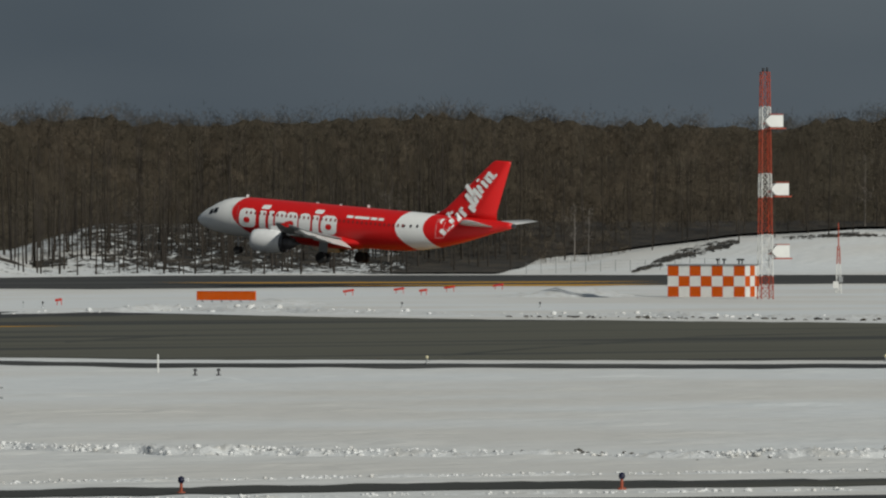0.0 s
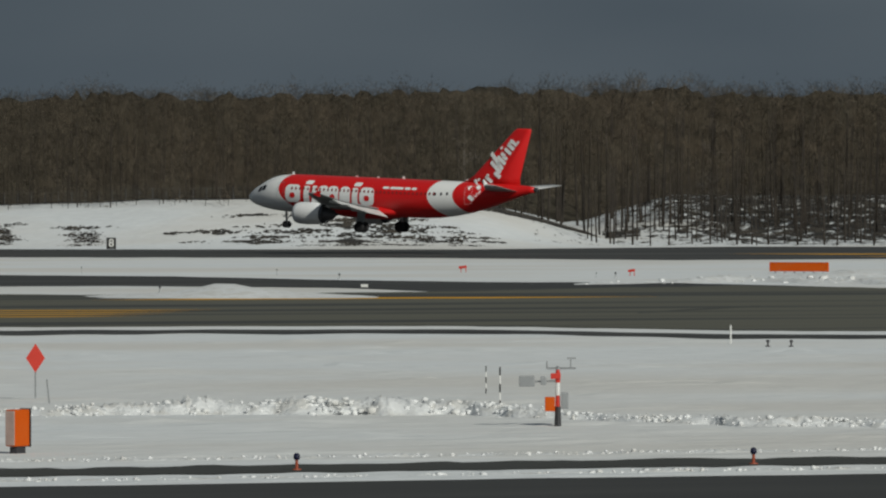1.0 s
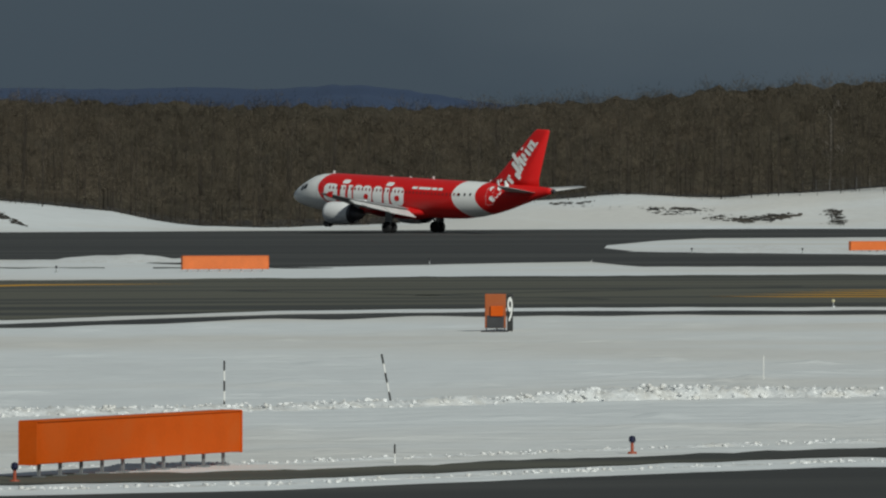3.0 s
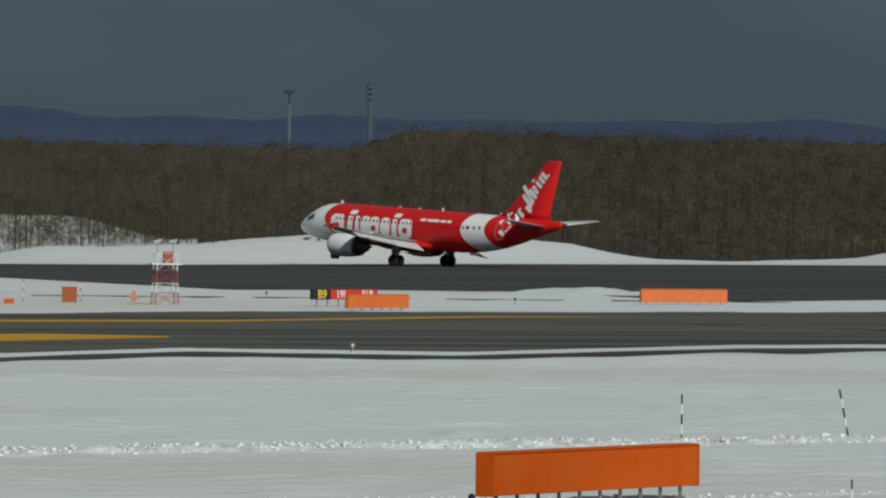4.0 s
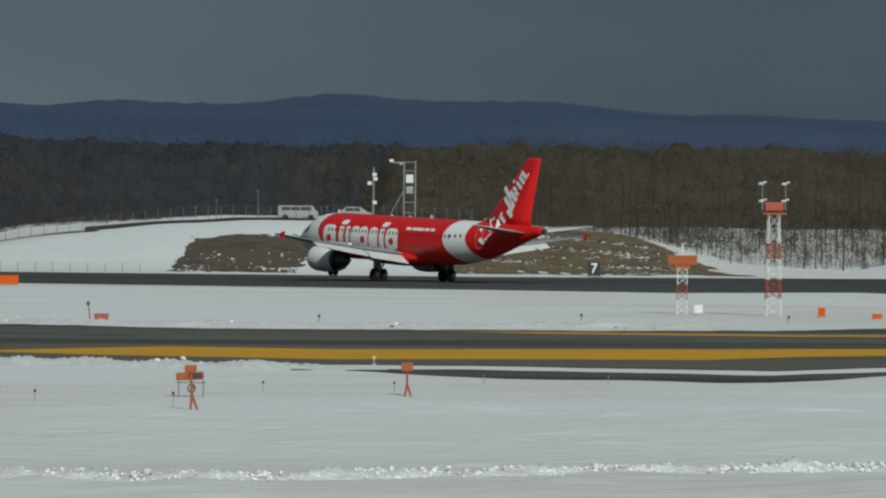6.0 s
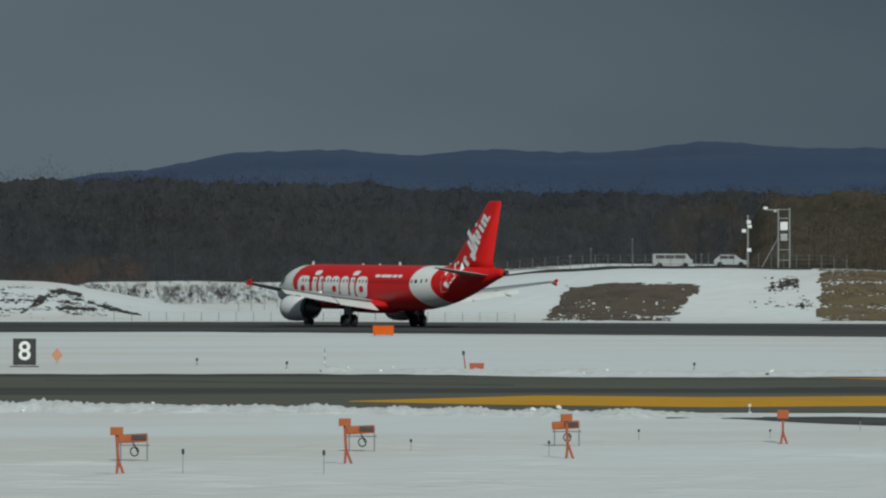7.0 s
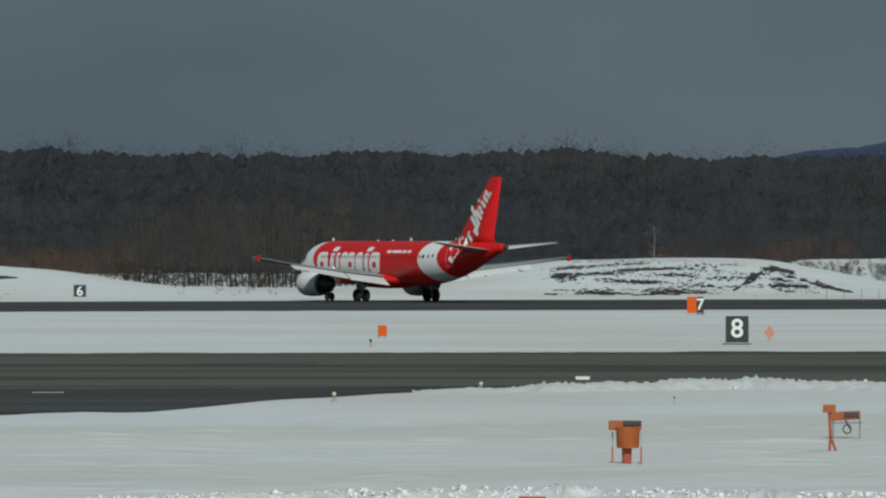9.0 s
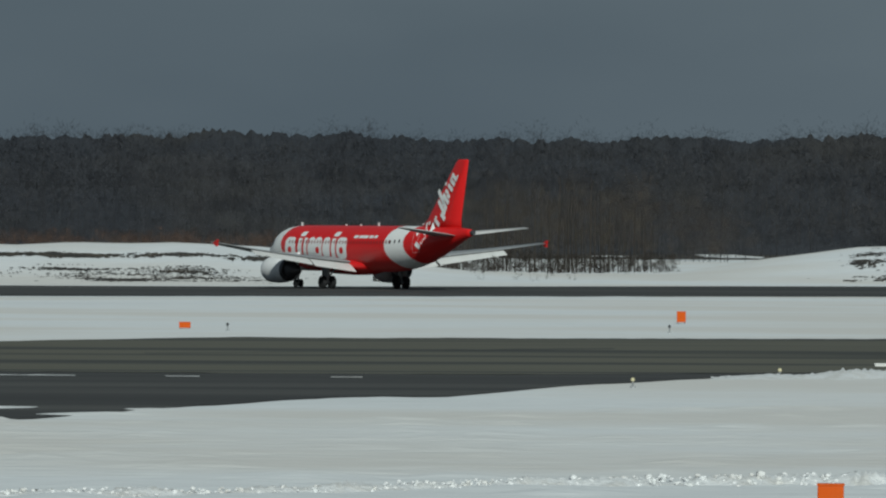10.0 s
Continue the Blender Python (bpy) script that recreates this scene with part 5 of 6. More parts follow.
def build_signs():
    marker(6.551, 910, 1.1, 1.3, "8", "black distance marker with a white eight before the snow bank")
    marker(19.312, 791, 1.25, 1.4, "7", "black distance marker with a white seven before the grass bank")
    marker(30.905, 765, 1.2, 1.3, "6", "black distance marker with a white six before the snow bank")
    marker(26.147, 462, 1.34, 1.55, "8", "large black distance marker with a white eight on snow")
    marker(26.414, 632, 0.55, 1.3, "7", "distance marker with a white seven and an orange housing", back=0.75)
    # the marker seen from its back, with its digit at a slant
    e = thing("distance_marker", 10.390, 323, "orange-backed distance marker with a white nine, seen aslant", "distance marker", "distance markers")
    part("back_frame", box(B(), -0.18, 0.2, 0.85, 0.86, 0.5, 1.4, bevel=0.03), ORANGE_DULL, e, "orange back frame")
    part("lamp_box", box(B(), -0.12, -0.1, 0.85, 0.52, 0.12, 0.42, bevel=0.02), ORANGE, e)
    part("back_panel", box(B(), -0.18, -0.06, 0.42, 0.7, 0.03, 0.5), DARK, e)
    part("panel", box(B(), 0.42, 0.02, 0.8, 0.24, 0.24, 1.5, bevel=0.02), BLACK, e)
    nine = lettering("9", 1.4, WHITE, e, (0.42, -0.115, 0.86))
    nine.matrix_basis = nine.matrix_basis @ Matrix.Diagonal((0.34, 1, 1, 1))
    for x in (-0.55, -0.12, 0.2, 0.5):
        part("leg", box(B(), x, -0.02, 0.12, 0.05, 0.05, 0.3), DARK, e)
    part("base", box(B(), -0.2, 0, 0.02, 1.1, 0.8, 0.05), DARK, e)
    washed = mat("washed-out orange film", (0.46, 0.23, 0.15), 0.6, var=0.18, scale=3.0, fine=7, second=(0.40, 0.12, 0.05), amount=0.6)
    for az, r, h in ((6.765, 646, 0.5), (5.353, 628, 0.5), (3.041, 608, 0.45)):
        lamp_stake(az, r, h)
    crate("ground_lamp", 4.719, 540, 0.5, 0.4, 0.16, WHITE, "low white ground lamp on the snow beside the taxiway", lift=0.1, category="edge light")
    diamond(7.099, 250, 0.60, 0.92, 1.3, RED, "red diamond sign on a thin steel post in snow")
    diamond(16.361, 494, 0.62, 0.9, 0.5, washed, "pale orange diamond sign on a short post")
    diamond(25.912, 478, 0.66, 0.92, 0.5, washed, "pale worn orange diamond sign on a short post")
    e = thing("taxi_sign", 7.227, 198, "orange-backed taxiway sign box with a pale face, seen aslant", "airfield sign", turn=-35)
    part("housing", box(B(), 0, 0, 0.64, 0.28, 0.64, 0.92, bevel=0.03), ORANGE, e)
    part("face", box(B(), 0, -0.335, 0.64, 0.26, 0.03, 0.86), mat("pale worn face", (0.42, 0.30, 0.26), 0.7, var=0.2, scale=3), e, "pale worn face")
    part("side_frame", box(B(), 0.005, 0.335, 0.64, 0.32, 0.03, 0.96), BLACK, e)
    part("foot", box(B(), 0, 0, 0.08, 0.2, 0.4, 0.18), DARK, e)
    snow_pole(3.737, 239, 1.26)
    snow_pole(3.838, 257, 0.9, width=0.022)
    snow_pole(12.385, 216, 1.36)
    snow_pole(11.180, 225, 1.36, lean=-11)
    snow_pole(11.15, 177, 0.42, bands=2, width=0.022)
    snow_pole(2.067, 343, 0.8, "white marker pole standing at the taxiway edge", bands=1, width=0.04)
    snow_pole(6.999, 245, 0.75, "thin grey stake leaning in snow", lean=-6, bands=1, width=0.022, single=STEEL)
    snow_pole(8.48, 247, 0.8, "thin pale stake standing in snow", bands=1, width=0.018)
    snow_pole(23.975, 462, 1.1, width=0.025)
    for az, r in ((-1.29, 192), (1.901, 189.7), (5.209, 185.4), (9.43, 183), (13.90, 166)):
        edge_light(az, r)
    yl = mat("pale lamp", (0.6, 0.55, 0.35), 0.4, var=0.1, scale=5)
    for az, r in ((0.12, 363), (7.977, 384), (14.773, 344), (-3.2, 365), (20.9, 331), (28.0, 325), (29.064, 304)):
        edge_light(az, r, 0.38, top=yl, foot=STEEL, label="small pale edge light at the taxiway side")
    for az, r in ((1.798, 336), (1.629, 336)):
        edge_light(az, r, 0.3, top=DARK, foot=DARK, label="small dark stub light in snow")
    for az, r in ((13.60, 513), (6.2, 520), (4.9, 600), (8.2, 640), (9.0, 640), (10.9, 560), (15.4, 535), (24.25, 456), (28.80, 450), (32.0, 450), (0.3, 600), (-0.7, 600), (2.9, 610), (17.9, 470), (19.4, 470), (24.9, 470), (21.3, 455)):
        edge_light(az, r, 0.45, top=DARK, foot=STEEL, label="dark edge light beside the taxiway")


def vehicle(az, r, length, height, label, name, van=True, turn=0.0, material=None):
    z = ground_z(az, r)
    e = thing(name, az, r, label, "van" if van else "car", z=z, turn=turn)
    w = 1.75
    bm = B()
    if van:
        side = ((-0.5, 0.22), (0.5, 0.22), (0.5, 0.58), (0.44, 0.66), (0.36, 1.0), (-0.47, 1.0), (-0.5, 0.9))
    else:
        side = ((-0.5, 0.2), (0.5, 0.2), (0.49, 0.52), (0.28, 0.62), (0.1, 0.98), (-0.3, 1.0), (-0.47, 0.64), (-0.5, 0.6))
    a = [bm.verts.new((x * length, -w / 2, zz * height)) for x, zz in side]
    b = [bm.verts.new((x * length, w / 2, zz * height)) for x, zz in side]
    bm.faces.new(a)
    bm.faces.new(list(reversed(b)))
    for i in range(len(side)):
        j = (i + 1) % len(side)
        bm.faces.new((a[i], b[i], b[j], a[j]))
    bmesh.ops.recalc_face_normals(bm, faces=bm.faces)
    bmesh.ops.bevel(bm, geom=list(bm.edges), offset=0.05, segments=1, affect="EDGES")
    body = part("body", bm, material or WHITE, e)
    glass = DARK
    spans = ((-0.42, -0.2), (-0.18, 0.04), (0.06, 0.32)) if van else ((-0.32, -0.08), (-0.06, 0.12))
    for x0, x1 in spans:
        for s in (-1, 1):
            part("window", box(B(), (x0 + x1) / 2 * length, s * (w / 2 + 0.005), height * 0.79, (x1 - x0) * length, 0.03, height * 0.24), glass, body)
    for x in (-0.32, 0.32):
        for s in (-1, 1):
            bm = B()
            tube(bm, (x * length, s * (w / 2 - 0.2), 0.32), (x * length, s * (w / 2 + 0.02), 0.32), 0.32, 0.32, 14)
            part("wheel", bm, RUBBER, e)
    return e


def fence(az0, az1, dr, h, n, label):
    e = new("fence")
    mid = (az0 + az1) / 2
    r0 = edge(RF, mid) + dr
    o = pol(mid, r0, ground_z(mid, r0))
    e.matrix_world = Matrix.Translation(o)
    tagged(e, label, "fence", "perimeter fences")
    tops = []
    for i in range(n):
        a = az0 + (az1 - az0) * i / (n - 1)
        r = edge(RF, a) + dr
        p = pol(a, r, ground_z(a, r)) - o
        bm = B()
        tube(bm, p + Vector((0, 0, -0.2)), p + Vector((0, 0, h)), 0.035, 0.03, 5)
        part("post", bm, OLD_STEEL, e)
        tops.append(p)
    for k in (0.35, 0.65, 0.95):
        bm = B()
        for p, q in zip(tops, tops[1:]):
            tube(bm, p + Vector((0, 0, h * k)), q + Vector((0, 0, h * k)), 0.008, 0.008, 3)
        part("wire", bm, OLD_STEEL, e)
    return e


def build_embankment_things():
    vehicle(21.462, 905, 4.6, 1.65, "silver white van parked on the snowy embankment", "van", turn=4, material=mat("white van paint", (0.34, 0.35, 0.35), 0.4, var=0.06))
    vehicle(21.032, 900, 3.8, 1.45, "silver estate car parked on the snowy embankment", "car", False, turn=-8, material=mat("silver paint", (0.5, 0.51, 0.53), 0.35, 0.3, var=0.06))
    e = thing("instrument_gantry", 20.654, 905, "grey steel instrument gantry with boxes and lamps", "gantry", z=ground_z(20.66, 905))
    for x, h in ((-0.65, 6.9), (0.65, 7.0)):
        bm = B()
        tube(bm, (x, 0, -0.2), (x, 0, h), 0.11, 0.09, 8)
        part("post", bm, STEEL, e)
    for z in (1.0, 2.2, 3.4, 4.6, 5.8, 6.8):
        part("rung", box(B(), 0, 0, z, 1.3, 0.06, 0.06), STEEL, e)
    part("arm", box(B(), -1.4, 0, 6.75, 1.6, 0.1, 0.1), STEEL, e)
    part("lamp", box(B(), -2.1, -0.1, 6.95, 0.5, 0.4, 0.3, bevel=0.05), WHITE, e)
    part("lamp", box(B(), -1.0, -0.1, 6.6, 0.4, 0.3, 0.3, bevel=0.05), STEEL, e)
    part("instrument_box", box(B(), 0, -0.2, 4.9, 0.85, 0.4, 0.95, bevel=0.05), WHITE, e)
    part("instrument_box", box(B(), 0, -0.2, 3.6, 0.8, 0.4, 0.8, bevel=0.05), STEEL, e)
    bm = B()
    tube(bm, (-0.65, 0, 3.6), (-2.6, 0, 0), 0.05, 0.05, 6)
    part("stay", bm, STEEL, e)
    e = thing("lamp_pole", 20.915, 905, "grey steel pole with lamps and a stay", "pole", z=ground_z(20.92, 905))
    bm = B()
    tube(bm, (0, 0, -0.2), (0, 0, 6.0), 0.13, 0.1, 8)
    part("pole", bm, STEEL, e)
    for z, x in ((5.2, 0.1), (4.2, -0.45), (4.7, 0.2), (2.0, 0.15)):
        part("lamp", box(B(), x, -0.15, z, 0.5, 0.3, 0.4, bevel=0.05), WHITE, e)
    for az, h in ((22.05, 2.2), (22.2, 1.6), (21.25, 1.5), (21.75, 3.2)):
        e = thing("steel_post", az, 906, "thin grey steel post on the embankment", "post", "embankment posts", z=ground_z(az, 906))
        bm = B()
        tube(bm, (0, 0, -0.2), (0, 0, h), 0.05, 0.04, 6)
        box(bm, 0, 0, h, 0.2, 0.16, 0.16)
        part("post", bm, OLD_STEEL, e)
    fence(20.2, 23.2, 110, 1.6, 34, "grey wire fence along the snowy embankment")
    fence(4.4, 8.2, 78, 1.5, 40, "grey wire fence along the crest of the snow bank")
    fence(-2.0, -0.6, 26, 1.4, 14, "grey wire fence at the foot of the snow bank")
    fence(23.2, 24.6, 70, 1.0, 16, "low grey wire fence running down the embankment")
    fence(22.6, 25.5, 14, 0.9, 24, "low grey wire fence beside the runway")
    # far masts above the woods
    # air haze is mixed into the far towers' blue-grey colours
    haze = mat("tower steel in hazy blue-grey", (0.055, 0.066, 0.082), 0.9, var=0.1, scale=0.2)
    e = thing("relay_tower", 14.663, 3074, "dark lattice relay tower far beyond the woods", "tower")
    tube(bm0 := B(), (0, 0, 0), (0, 0, 46), 1.5, 1.1, 10)
    part("shaft", bm0, haze, e)
    bm = B()
    for z in (47, 49, 51):
        tube(bm, (0, 0, z), (0, 0, z + 1.3), 1.7, 1.7, 12)
    tube(bm, (0, 0, 46), (0, 0, 54), 0.7, 0.5, 8)
    part("antenna_head", bm, haze, e)
    e = thing("water_tower", 15.248, 3255, "pale slender tower with a dark wide top", "tower")
    bm = B()
    tube(bm, (0, 0, 0), (0, 0, 47), 1.2, 0.7, 12)
    # shaft colour carries the haze tint too
    part("shaft", bm, mat("concrete tinted blue-grey for haze", (0.082, 0.093, 0.11), 0.9, var=0.1, scale=0.2), e)
    bm = B()
    tube(bm, (0, 0, 51), (0, 0, 52.6), 1.6, 2.2, 12)
    tube(bm, (0, 0, 47), (0, 0, 51), 0.4, 0.4, 8)
    part("head", bm, DARK, e)


# ---- snow, ridges and bare patches ----
def ridge(name, path, a0, a1, height, width, lumps, size, label, seed, gap=None, material=None, swell=True):
    """A ploughed ridge of snow: a low swell with broken lumps on it, in one mesh."""
    rng = random.Random(seed)
    verts, faces = [], []
    n = int((a1 - a0) * 45) if swell else 0
    m = 10
    for i in range(n + 1 if swell else 0):
        a = a0 + (a1 - a0) * i / max(1, n)
        r = path(a)
        k = height * max(0.1, 0.75 + 0.8 * noise.noise((a * 2.1, seed, 0))) * (gap(a) if gap else 1.0)
        w = width * (0.8 + 0.5 * noise.noise((a * 3, seed, 4)))
        for j in range(m):
            u = j / (m - 1) * 2 - 1
            h = smooth01((1 - abs(u)) * 1.5)
            rough = 0.35 * noise.noise((a * 34, u * 2.2, seed)) + 0.30 * noise.noise((a * 90, u * 4.5, seed + 3))
            verts.append(pol(a, r + u * w, h * (k * (0.8 + rough) + 0.03 * height) - 0.04))
    for i in range(n):
        for j in range(m - 1):
            faces.append((i * m + j, (i + 1) * m + j, (i + 1) * m + j + 1, i * m + j + 1))
    t = (1 + 5 ** 0.5) / 2
    ico = [Vector(v).normalized() for v in ((-1, t, 0), (1, t, 0), (-1, -t, 0), (1, -t, 0), (0, -1, t), (0, 1, t), (0, -1, -t), (0, 1, -t), (t, 0, -1), (t, 0, 1), (-t, 0, -1), (-t, 0, 1))]
    tri = ((0, 11, 5), (0, 5, 1), (0, 1, 7), (0, 7, 10), (0, 10, 11), (1, 5, 9), (5, 11, 4), (11, 10, 2), (10, 7, 6), (7, 1, 8), (3, 9, 4), (3, 4, 2), (3, 2, 6), (3, 6, 8), (3, 8, 9), (4, 9, 5), (2, 4, 11), (6, 2, 10), (8, 6, 7), (9, 8, 1))
    for i in range(lumps):
        a = rng.uniform(a0, a1)
        g = gap(a) if gap else 1.0
        dens = 0.35 + 0.65 * smooth01(0.5 + 1.3 * noise.noise((a * 1.7, seed, 9)))
        if rng.random() > min(1, g) * dens:
            continue
        r = path(a) + rng.gauss(-0.1, 0.30) * width
        s = size * rng.uniform(0.35, 1.0) ** 1.6 * (0.6 + 0.6 * g)
        z = height * g * rng.uniform(0.1, 0.85) * max(0, 1 - abs(r - path(a)) / width)
        c = pol(a, r, z - 0.3 * s)
        sc = Vector((rng.uniform(0.7, 1.4), rng.uniform(0.7, 1.3), rng.uniform(0.5, 1.0)))
        base = len(verts)
        for v in ico:
            k = s * rng.uniform(0.75, 1.2)
            verts.append(c + Vector((v.x * sc.x, v.y * sc.y, v.z * sc.z)) * k)
        faces.extend(tuple(base + q for q in f) for f in tri)
    ob = mesh_object(name, verts, faces, material or SNOW_ROUGH, smooth=True)
    return tagged(ob, label, "snow bank", kind="stuff")


def build_ridges():
    bm_path = lambda a: edge(BM, a, 0.004, 1.5, 3)

    def gap(a):
        return float(np.interp(a, (-8, -3, -1.2, 0.2, 1.5, 3.2, 3.6, 5.2, 6.4, 7.3, 8.3, 9.4, 10.4, 12, 14, 18, 22, 28, 30, 40), (1.0, 1.2, 0.5, 0.9, 1.1, 0.9, 1.6, 2.3, 1.5, 0.9, 1.4, 1.9, 0.95, 0.9, 0.95, 0.95, 1.0, 1.05, 0.8, 0.6)))
    ridge("snow_ridge", bm_path, -8, 40, 0.30, 1.8, 13000, 0.085, "ridge of broken ploughed snow lumps", 3, gap)
    ridge("snow_ridge", lambda a: edge(NF, a) * 1.028, -8, 17, 0.10, 1.0, 1400, 0.06, "low crumbling snow edge beside the perimeter road", 5)
    ridge("snow_ridge", lambda a: edge(NF, a) * 0.958, -8, 14.5, 0.08, 0.8, 900, 0.07, "thin snow edge between road and apron", 6)
    ridge("snow_ridge", lambda a: edge(TF, a) * 1.05, -8, 3.2, 0.6, 7, 900, 0.3, "ragged snow bank at the far side of the taxiway", 7, lambda a: float(np.interp(a, (-3, -1.4, -0.4, 0.6, 1.0, 2.0, 3.2), (0.5, 0.6, 0.4, 0.6, 1.0, 0.9, 0.15))))
    ridge("snow_ridge", lambda a: edge(TF, a) * 1.03, 18.5, 24, 0.5, 6, 60, 0.15, "ragged snow edge at the far side of the taxiway", 8, lambda a: 0.7)
    ridge("snow_ridge", lambda a: edge(TN, a) * 0.975, 20.8, 28.5, 0.5, 6, 50, 0.13, "dirty snow shoulder along the taxiway", 9, lambda a: float(np.interp(a, (20.8, 22, 24, 26, 27.5, 28.5), (0.2, 1.0, 0.8, 1.1, 0.9, 0.2))))
    rng = random.Random(31)
    verts, faces = [], []
    for _ in range(620):
        a = rng.uniform(-4.2, 34.2)
        r = rng.uniform(edge(NF, a) * 1.05, edge(TN, a) * (0.93 if a < 16 else 0.86 if a < 26 else 0.82))
        half_w, half_l, h = rng.uniform(1.0, 4.0), rng.uniform(1.5, 5.0), rng.uniform(0.04, 0.16)
        along, aside = pol(a, 1), pol(a - 90 + rng.uniform(-25, 25), 1)
        base = len(verts)
        for i in range(9):
            for j in range(7):
                u, v = i / 4 - 1, j / 3 - 1
                k = (1 - u * u) ** 2 * (1 - v * v) ** 2
                verts.append(pol(a, r) + aside * (u * half_w) + along * (v * half_l) + Vector((0, 0, h * k * (0.8 + 0.5 * noise.noise((u * 2 + a, v * 2, r)))  - 0.012)))
        faces.extend((base + i * 7 + j, base + i * 7 + j + 1, base + i * 7 + j + 8, base + i * 7 + j + 7) for i in range(8) for j in range(6))
    drift = mesh_object("snow_drifts", verts, faces, SNOW, smooth=True)
    drift.data.flip_normals()
    tagged(drift, "low soft drifts on the snow field", "snow", kind="stuff")
    D = "dark frozen clods of earth lying in the snow"
    ridge("earth_clods", lambda a: bm_path(a) + 1.5, -4, -0.3, 0.1, 6, 130, 0.10, D, 21, None, EARTH, False)
    ridge("earth_clods", lambda a: bm_path(a) + 1.2, -0.3, 34, 0.12, 1.6, 420, 0.07, D, 22, None, EARTH, False)
    ridge("earth_clods", lambda a: edge(TF, a) * 1.035, -4, -0.4, 0.1, 9, 150, 0.22, D, 23, None, EARTH, False)
    ridge("earth_clods", lambda a: edge(TF, a) * 1.03, 18.6, 21.0, 0.1, 6, 60, 0.18, D, 24, None, EARTH, False)
    # single heaps
    for az, r, w, h, seed, lab in ((5.66, 496, 11.0, 0.95, 1, "smooth mound of cleared snow on the taxiway island"), (-0.9, 688, 7.5, 1.15, 2, "broken mound of cleared snow beside the runway"), (1.25, 625, 7.0, 0.7, 3, "broken mound of cleared snow before a sign board"), (8.6, 655, 12.0, 0.7, 4, "long low mound of snow between the lanes"), (13.2, 575, 10.0, 0.7, 5, "low mound of snow beside the runway exit")):
        n, verts, faces = 18, [], []
        for i in range(n + 1):
            for j in range(9):
                u, v = i / n * 2 - 1, j / 8 * 2 - 1
                k = (0.5 * max(0.0, 1 - u * u) ** 1.3 + (0.6 * math.exp(-(u * 4.2) ** 2) if seed == 1 else 0.35 * math.exp(-((u - 0.15) * 2.6) ** 2)) * max(0.0, 1 - u * u)) * max(0.0, 1 - v * v)
                z = h * k * (0.85 + 0.5 * noise.noise((u * 3, v * 2, seed)) + (0.0 if seed == 1 else 0.5 * noise.noise((u * 8, v * 5, seed)))) - 0.06
                verts.append(pol(az, r) + pol(az, v * w * 0.9) * 1.0 + (pol(az - 90, 1) * (u * w)) + Vector((0, 0, z)))
        for i in range(n):
            for j in range(8):
                faces.append((i * 9 + j, (i + 1) * 9 + j, (i + 1) * 9 + j + 1, i * 9 + j + 1))
        tagged(mesh_object("snow_mound", verts, faces, SNOW_ROUGH, smooth=True), lab, "snow mound")


def bare(name, a0, a1, f0, f1, cover, seed, label, material=None, slope=62.0, fx=6.0, fy=9.0, shape=None, cell=0.009, lift=0.07):
    """Bare ground where the snow has gone: ragged pieces lying on the bank between two levels of its slope."""
    na, nf = int((a1 - a0) / cell), max(6, int((f1 - f0) * 1.3 / cell))
    verts, faces, seen = [], [], {}

    def vid(i, j):
        if (i, j) not in seen:
            a = a0 + (a1 - a0) * i / na
            r = edge(RF, a) + 12 + slope * (f0 + (f1 - f0) * j / nf)
            seen[(i, j)] = len(verts)
            verts.append(pol(a, r, ground_z(a, r) + lift))
        return seen[(i, j)]
    for i in range(na):
        for j in range(nf):
            u, v = (i + 0.5) / na, (j + 0.5) / nf
            skew = 0.16 * (v - 0.5)
            rim = max(0.0, min(1, 4 * (u - 0.1 - skew), 4 * (0.9 + skew - u))) * min(1, 5 * v, 5 * (1 - v))
            a = a0 + (a1 - a0) * u
            q = 0.5 + 0.75 * noise.noise((a * fx, v * fy * (f1 - f0), seed)) + 0.6 * noise.noise((a * 22, v * fy * 4 * (f1 - f0), seed + 5)) + 0.6 * noise.noise((a * 55, v * fy * 9 * (f1 - f0), seed + 8))
            if callable(shape):
                rim = shape(a, f0 + (f1 - f0) * v)
            elif shape:
                ragged = 0.07 * noise.noise((v * 7, u * 3, seed)) + 0.05 * noise.noise((v * 23, u * 9, seed))
                lo, hi = shape[0] + (shape[1] - shape[0]) * v, shape[2] + (shape[3] - shape[2]) * v
                rim = 1.0 if lo + ragged < u < hi + 0.5 * ragged and 0.06 + ragged < v < 0.94 + ragged else -1.5
            if q + 0.8 * (rim - 1) > 1 - cover:
                faces.append((vid(i, j), vid(i + 1, j), vid(i + 1, j + 1), vid(i, j + 1)))
    if faces:
        tagged(mesh_object(name, verts, faces, material or EARTH), label, "bare ground", kind="structure")


def arc(points, thick):
    """A curved streak up the slope, for bare(): inside where near the line through the points."""
    xs, ys = zip(*points)

    def inside(a, f):
        if not xs[0] < a < xs[-1]:
            return -1.5
        w = thick * (1 + 0.9 * noise.noise((a * 9, f * 4, 3.0))) * (0.25 + 0.75 * min(1.0, (a - xs[0]) / 0.22, (xs[-1] - a) / 0.22))
        return 1.0 - 1.6 * max(0.0, abs(f - float(np.interp(a, xs, ys))) / w - 0.5)
    return inside


